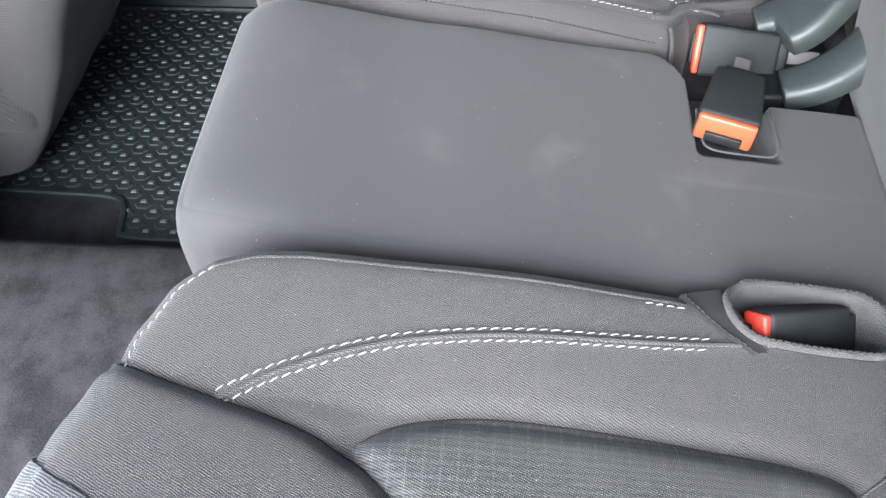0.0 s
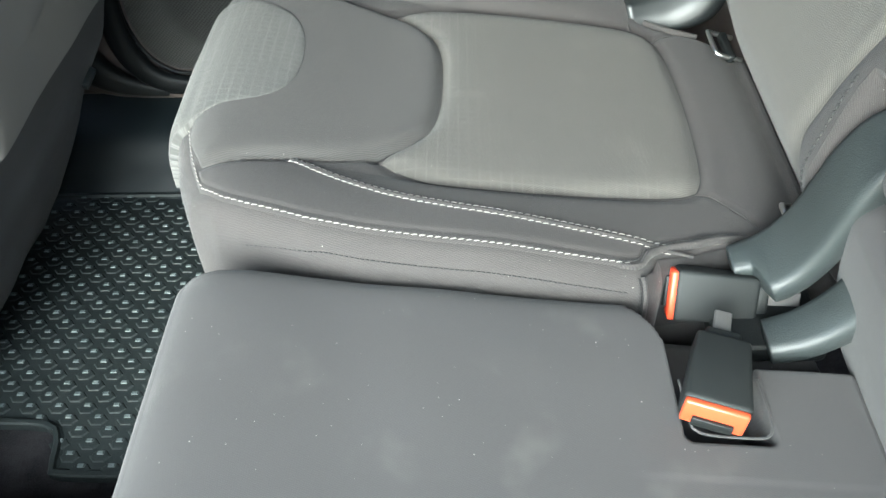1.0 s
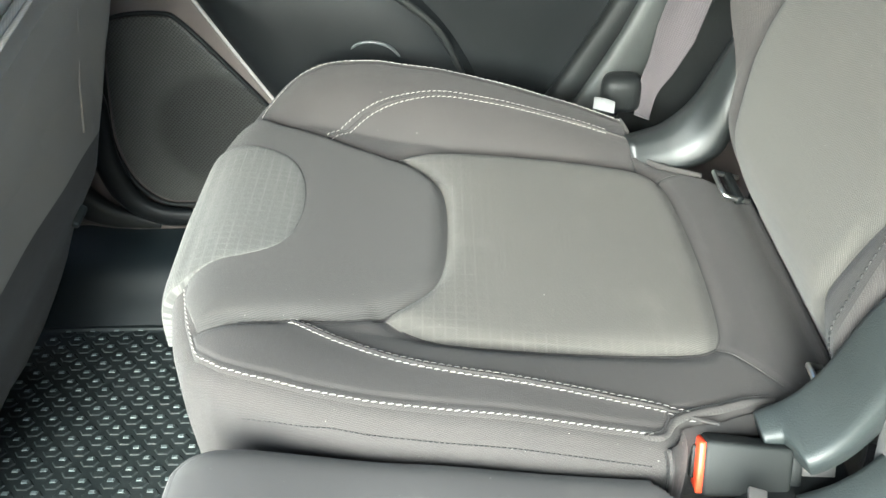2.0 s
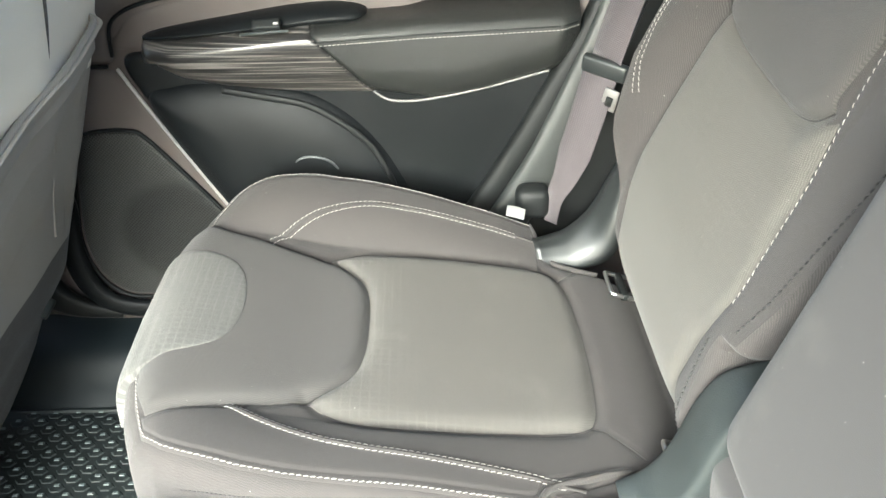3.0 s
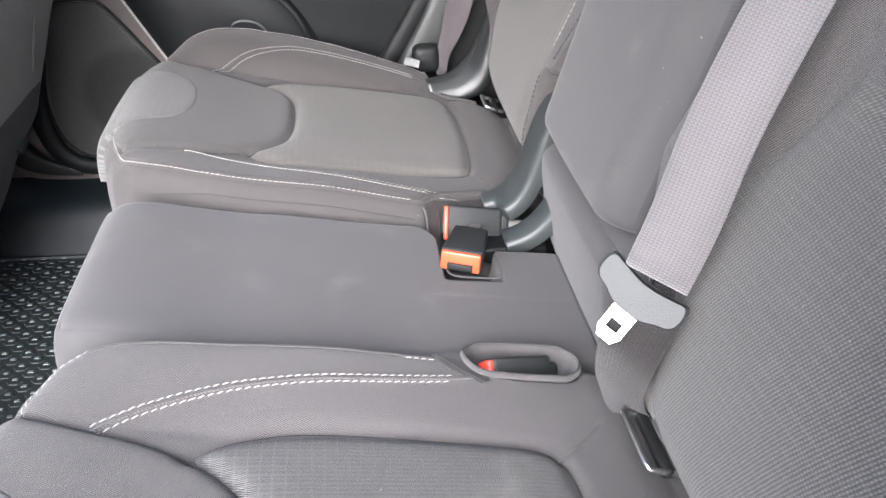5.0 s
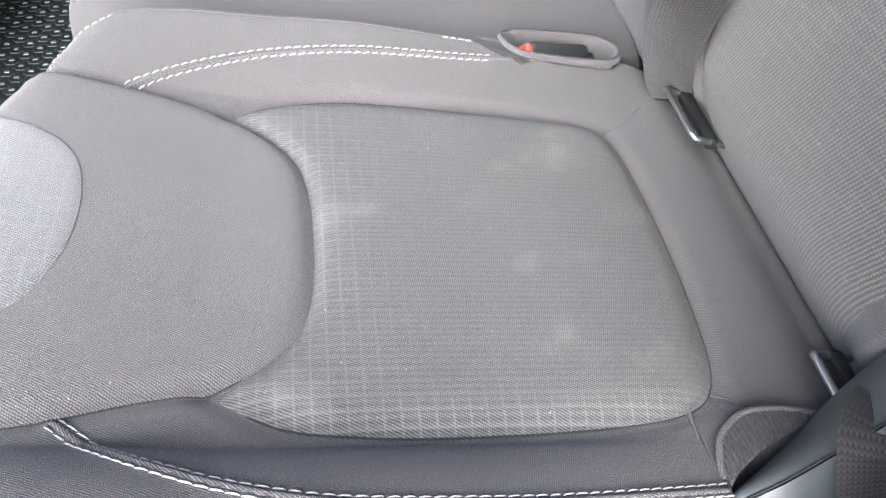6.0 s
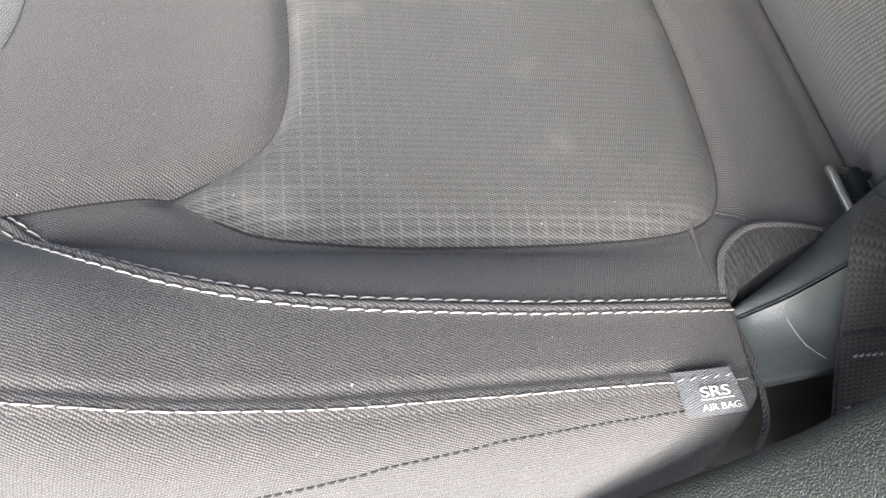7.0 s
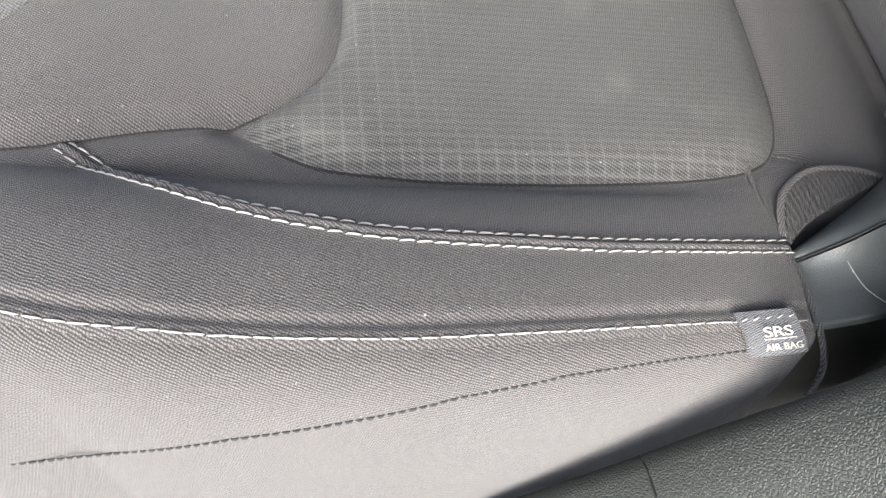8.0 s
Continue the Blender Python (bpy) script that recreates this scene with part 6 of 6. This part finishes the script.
# ---- floor mat ----
def mat():
    rug = thing("floor_mat", (-0.4, 0.88, 0.088), "black rubber floor mat with raised hexagon studs", "floor mat")
    outline = smooth_line([(-0.60, 1.10), (-0.575, 1.113), (-0.30, 1.112), (-0.12, 1.11), (-0.11, 1.0), (-0.11, 0.70), (-0.12, 0.632), (-0.30, 0.628), (-0.415, 0.630), (-0.43, 0.645), (-0.435, 0.675), (-0.455, 0.695), (-0.55, 0.70), (-0.66, 0.705), (-0.675, 0.72), (-0.675, 0.93), (-0.665, 0.96), (-0.63, 1.0), (-0.61, 1.05)], 0.01, True)
    c = np.array([-0.36, 0.87])
    n = len(outline)
    rings = [(0.0, 1.0, 0.086), (0.0, 1.0, 0.098), (-0.002, 1.0, 0.1005), (-0.007, 1.0, 0.1005), (-0.009, 1.0, 0.0965), (-0.012, 1.0, 0.0950)]
    t = unit(np.roll(outline, -1, 0) - np.roll(outline, 1, 0))
    nrm = np.stack([-t[:, 1], t[:, 0]], 1)
    if ((outline - c) * nrm).sum() < 0:
        nrm = -nrm
    verts = np.vstack([np.column_stack([c + f * (outline + o * nrm - c), np.full(n, z)]) for o, f, z in rings])
    part("sheet", verts, grid(len(rings), n, False, True) + [tuple(range((len(rings) - 1) * n, len(rings) * n))], RUBBER, rug, "", None, False)
    # studs
    sv, sf, wv, wf = [], [], [], []
    hexa = [(math.cos(a), math.sin(a)) for a in np.arange(6) * math.pi / 3]
    inner = c + 0.955 * (outline - c)
    def is_in(p):
        a, b = inner, np.roll(inner, -1, 0)
        cross = ((a[:, 1] > p[1]) != (b[:, 1] > p[1])) & (p[0] < (b[:, 0] - a[:, 0]) * (p[1] - a[:, 1]) / (b[:, 1] - a[:, 1] + 1e-12) + a[:, 0])
        return cross.sum() % 2 == 1
    rng = random.Random(5)
    row = 0
    for y in np.arange(0.64, 1.11, 0.0165):
        for x in np.arange(-0.68, -0.13, 0.036):
            q = (x + (row % 2) * 0.018, y)
            if is_in(q):
                b0 = len(sv)
                for r, z in ((0.0125, 0.0948), (0.0108, 0.0964), (0.0090, 0.0967)):
                    sv += [(q[0] + r * hx * 1.05, q[1] + r * hy * 0.72, z + rng.uniform(-0.0001, 0.0001)) for hx, hy in hexa]
                for k in range(2):
                    for i in range(6):
                        j = (i + 1) % 6
                        sf.append((b0 + k * 6 + i, b0 + k * 6 + j, b0 + k * 6 + 6 + j, b0 + k * 6 + 6 + i))
                sf.append(tuple(b0 + 12 + i for i in range(6)))
                # small raised bar on each stud, its pale tone painting a glint
                b1 = len(wv)
                for z, g in ((0.0966, 1.0), (0.0984, 0.75)):
                    wv += [(q[0] + sx * 0.0043 * g, q[1] + 0.004 + sy * 0.0026 * g, z) for sx, sy in ((-1, -1), (1, -1), (1, 1), (-1, 1))]
                for i in range(4):
                    j = (i + 1) % 4
                    wf.append((b1 + i, b1 + j, b1 + 4 + j, b1 + 4 + i))
                wf.append((b1 + 4, b1 + 5, b1 + 6, b1 + 7))
        row += 1
    tagged(part("stud", sv, sf, RUBBER, rug, "raised hexagon studs", None, False), kind="stuff")
    tagged(part("stud_bar", wv, wf, GLINT_RUBBER, rug, "small bars on the studs, pale for glints", None, False), kind="stuff")
    return rug


mat()


# ---- front seat seen from behind ----
def front_seat():
    s = thing("front_seat", (-0.6, 0.90, 0.085), "grey cloth front seat seen from behind with a map pocket", "car seat")
    zr = np.linspace(0.12, 1.05, 60)
    yy = np.linspace(0.0, 1.0, 50)
    verts, uv = [], []
    for z in zr:
        lo = np.interp(z, [0.33, 0.5, 0.9, 1.05], [0.705, 0.69, 0.70, 0.74])
        hi = np.interp(z, [0.12, 0.20, 0.30, 0.36, 0.5, 0.75, 0.82, 0.95, 1.05], [1.06, 1.075, 1.10, 1.118, 1.130, 1.128, 1.12, 1.095, 1.04])
        x0 = np.interp(z, [0.10, 0.177, 0.278, 0.33, 0.395, 0.556, 0.683, 0.76, 1.05], [-0.575, -0.520, -0.464, -0.440, -0.402, -0.357, -0.304, -0.272, -0.20])
        for b in yy:
            e = abs(2 * b - 1)
            x = x0 + 0.004 * noise.noise((b * 5, z * 9, 2)) - 0.05 * max(0, (e - 0.80) / 0.20) ** 2.6
            hemmed = 0.006 * math.exp(-(((z - 0.735) / 0.012) ** 2)) if e < 0.86 else 0
            x += hemmed + (0.012 * math.exp(-(((z - 0.60) / 0.13) ** 2)) if z < 0.735 and e < 0.86 else 0)
            x -= 0.004 * math.exp(-(((e - 0.86) / 0.015) ** 2))
            verts.append((x, lo + (hi - lo) * b, z))
            uv.append((z, b * 0.42))
    n0 = len(verts)
    verts += [(x - 0.13, y, z) for x, y, z in verts]
    uv += uv
    faces = grid(60, 50) + [tuple(n0 + i for i in f[::-1]) for f in grid(60, 50)]
    for i in range(59):
        for j, fl in ((0, True), (49, False)):
            a, b = i * 50 + j, (i + 1) * 50 + j
            f = (a, b, n0 + b, n0 + a)
            faces.append(f[::-1] if fl else f)
    for j in range(49):
        for i, fl in ((0, False), (59, True)):
            a, b = i * 50 + j, i * 50 + j + 1
            f = (a, b, n0 + b, n0 + a)
            faces.append(f[::-1] if fl else f)
    back = part("backrest", verts, faces, SHELL_MID, s, "grey cloth backrest, paler upper shell brightened, base darkened for shade", uv)
    # Tone follows height: light painted in above, shade painted in below.
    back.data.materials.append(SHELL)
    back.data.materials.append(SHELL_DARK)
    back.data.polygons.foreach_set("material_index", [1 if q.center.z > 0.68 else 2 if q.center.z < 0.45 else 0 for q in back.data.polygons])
    def shell_x(z):
        return float(np.interp(z, [0.10, 0.177, 0.278, 0.33, 0.395, 0.556, 0.683, 0.76, 1.05], [-0.575, -0.520, -0.464, -0.440, -0.402, -0.357, -0.304, -0.272, -0.20]))
    # map pocket: a loose cloth panel whose upper hem sags open
    rows = []
    for s_ in np.linspace(0, 1, 40):
        y = 0.722 + 0.372 * s_
        top = 0.703 + 0.052 * s_**0.9
        col = []
        for k in np.linspace(0, 1, 24):
            z = 0.46 + (top - 0.46) * k
            puff = 0.009 + 0.004 * noise.noise((y * 11, z * 9, 4)) + 0.003 * math.sin((z - 0.9 * y) * 34) * k + 0.008 * k**2 * math.sin(math.pi * min(1, 0.06 + 0.94 * s_)) ** 0.6
            edge = max(0, (abs(2 * s_ - 1) - 0.8) / 0.2) ** 2
            col.append((shell_x(z) + puff * (1 - edge) - 0.03 * edge, y, z))
        x, y, z = col[-1]
        col += [(x - 0.003, y, z + 0.004), (x - 0.007, y, z + 0.002), (x - 0.009, y, z - 0.03)]
        rows.append(col)
    pv = [p for r in rows for p in r]
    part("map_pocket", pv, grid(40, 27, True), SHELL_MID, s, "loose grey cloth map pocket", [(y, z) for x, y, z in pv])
    hem = [(r[23][0] + 0.001, r[23][1], r[23][2] - 0.003) for r in rows[::3]]
    sweep("pocket_hem", hem, oval(0.004, 0.008, 12), (1, 0, 0.4), SHELL_MID, s, "rolled elastic hem of the map pocket")
    sweep("piping", [(shell_x(z) + 0.0015 + 0.004 * noise.noise(((y - 0.7) / 0.39 * 5, z * 9, 2)), y, z) for y, z in ((0.900, 1.0), (0.915, 0.875), (0.932, 0.80), (0.946, 0.740))], oval(0.004, 0.004, 8), (1, 0, 0), SHELL_DARK, s, "cloth seam")
    sweep("piping", [(shell_x(z) + 0.010, y, z) for y, z in ((0.960, 0.69), (0.985, 0.62), (1.01, 0.55), (1.020, 0.49))], oval(0.004, 0.004, 8), (1, 0, 0), SHELL_MID, s, "cloth seam")
    bm = rounded_box((0.50, 0.40, 0.19), 0.03, 3)
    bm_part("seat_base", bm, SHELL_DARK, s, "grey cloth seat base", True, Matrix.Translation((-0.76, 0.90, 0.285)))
    bm = rounded_box((0.018, 0.03, 0.012), 0.003, 2)
    bm_part("clip", bm, HINGE, s, "shiny plastic cover clip", True, Matrix.Translation((-0.428, 1.052, 0.352)) @ turned(20, 30, 0).to_4x4())
    for y in (0.745, 1.045):
        bm = rounded_box((0.46, 0.04, 0.05), 0.008, 2)
        bm_part("seat_rail", bm, BLACK, s, "black seat rail cover", True, Matrix.Translation((-0.83, y, 0.112)))
    return s


front_seat()

console = thing("centre_console", (-0.75, YC, 0.19), "dark plastic centre console between the front seats", "console")
bm_part("console_body", rounded_box((0.5, 0.17, 0.36), 0.03, 3), BLACK, console, "", True, Matrix.Translation((-0.83, YC, 0.36)))

# ---- near door opening: grained trim rising over the wheel arch ----
jamb = thing("door_opening_trim", (0.15, -0.26, 0.24), "black leather-grained plastic trim along the open door's frame", "trim panel")
lip = [(0.0, -0.010), (0.0, 0.0), (0.003, 0.006), (0.010, 0.010), (0.03, 0.011), (0.07, 0.004), (0.15, -0.02), (0.15, -0.03), (0.06, -0.012), (0.01, -0.016)]
path = [(0.01, -0.199, 0.192), (0.06, -0.198, 0.267), (0.11, -0.197, 0.3295), (0.157, -0.197, 0.382), (0.190, -0.197, 0.4235), (0.220, -0.197, 0.456), (0.238, -0.197, 0.480), (0.254, -0.197, 0.512), (0.285, -0.198, 0.56), (0.34, -0.200, 0.61), (0.42, -0.202, 0.65)]
sweep("trim_strip", path, lip, (-0.75, -0.15, 0.6), TRIM, jamb, "", None, False, 0.01)
joint = [(0.1625, -0.1990, 0.3945), (0.1630, -0.2030, 0.3990), (0.1632, -0.2068, 0.4021), (0.1634, -0.2122, 0.4025), (0.1642, -0.2201, 0.4024), (0.1655, -0.232, 0.4020)]
sweep("joint", joint, oval(0.0016, 0.0012, 6), (0, -0.2, 1), BLACK, jamb, "dark joint between two trim pieces")
near_wall = slab("wall_near_unseen", (0.35, -0.30, -0.05), (0.95, -0.235, 0.62), BLACK, "near rear quarter of the car body", 0.01)
# Added out of view to block sun from the near backrest and crease.
slab("wall_near_unseen", (0.22, -0.30, 0.57), (0.46, -0.235, 1.40), BLACK, "unseen block shading the near seat's rear", 0.01)
near_sill = slab("sill_near", (-1.1, -0.30, -0.1), (0.4, -0.205, 0.16), BLACK, "black plastic sill below the open door", 0.02)
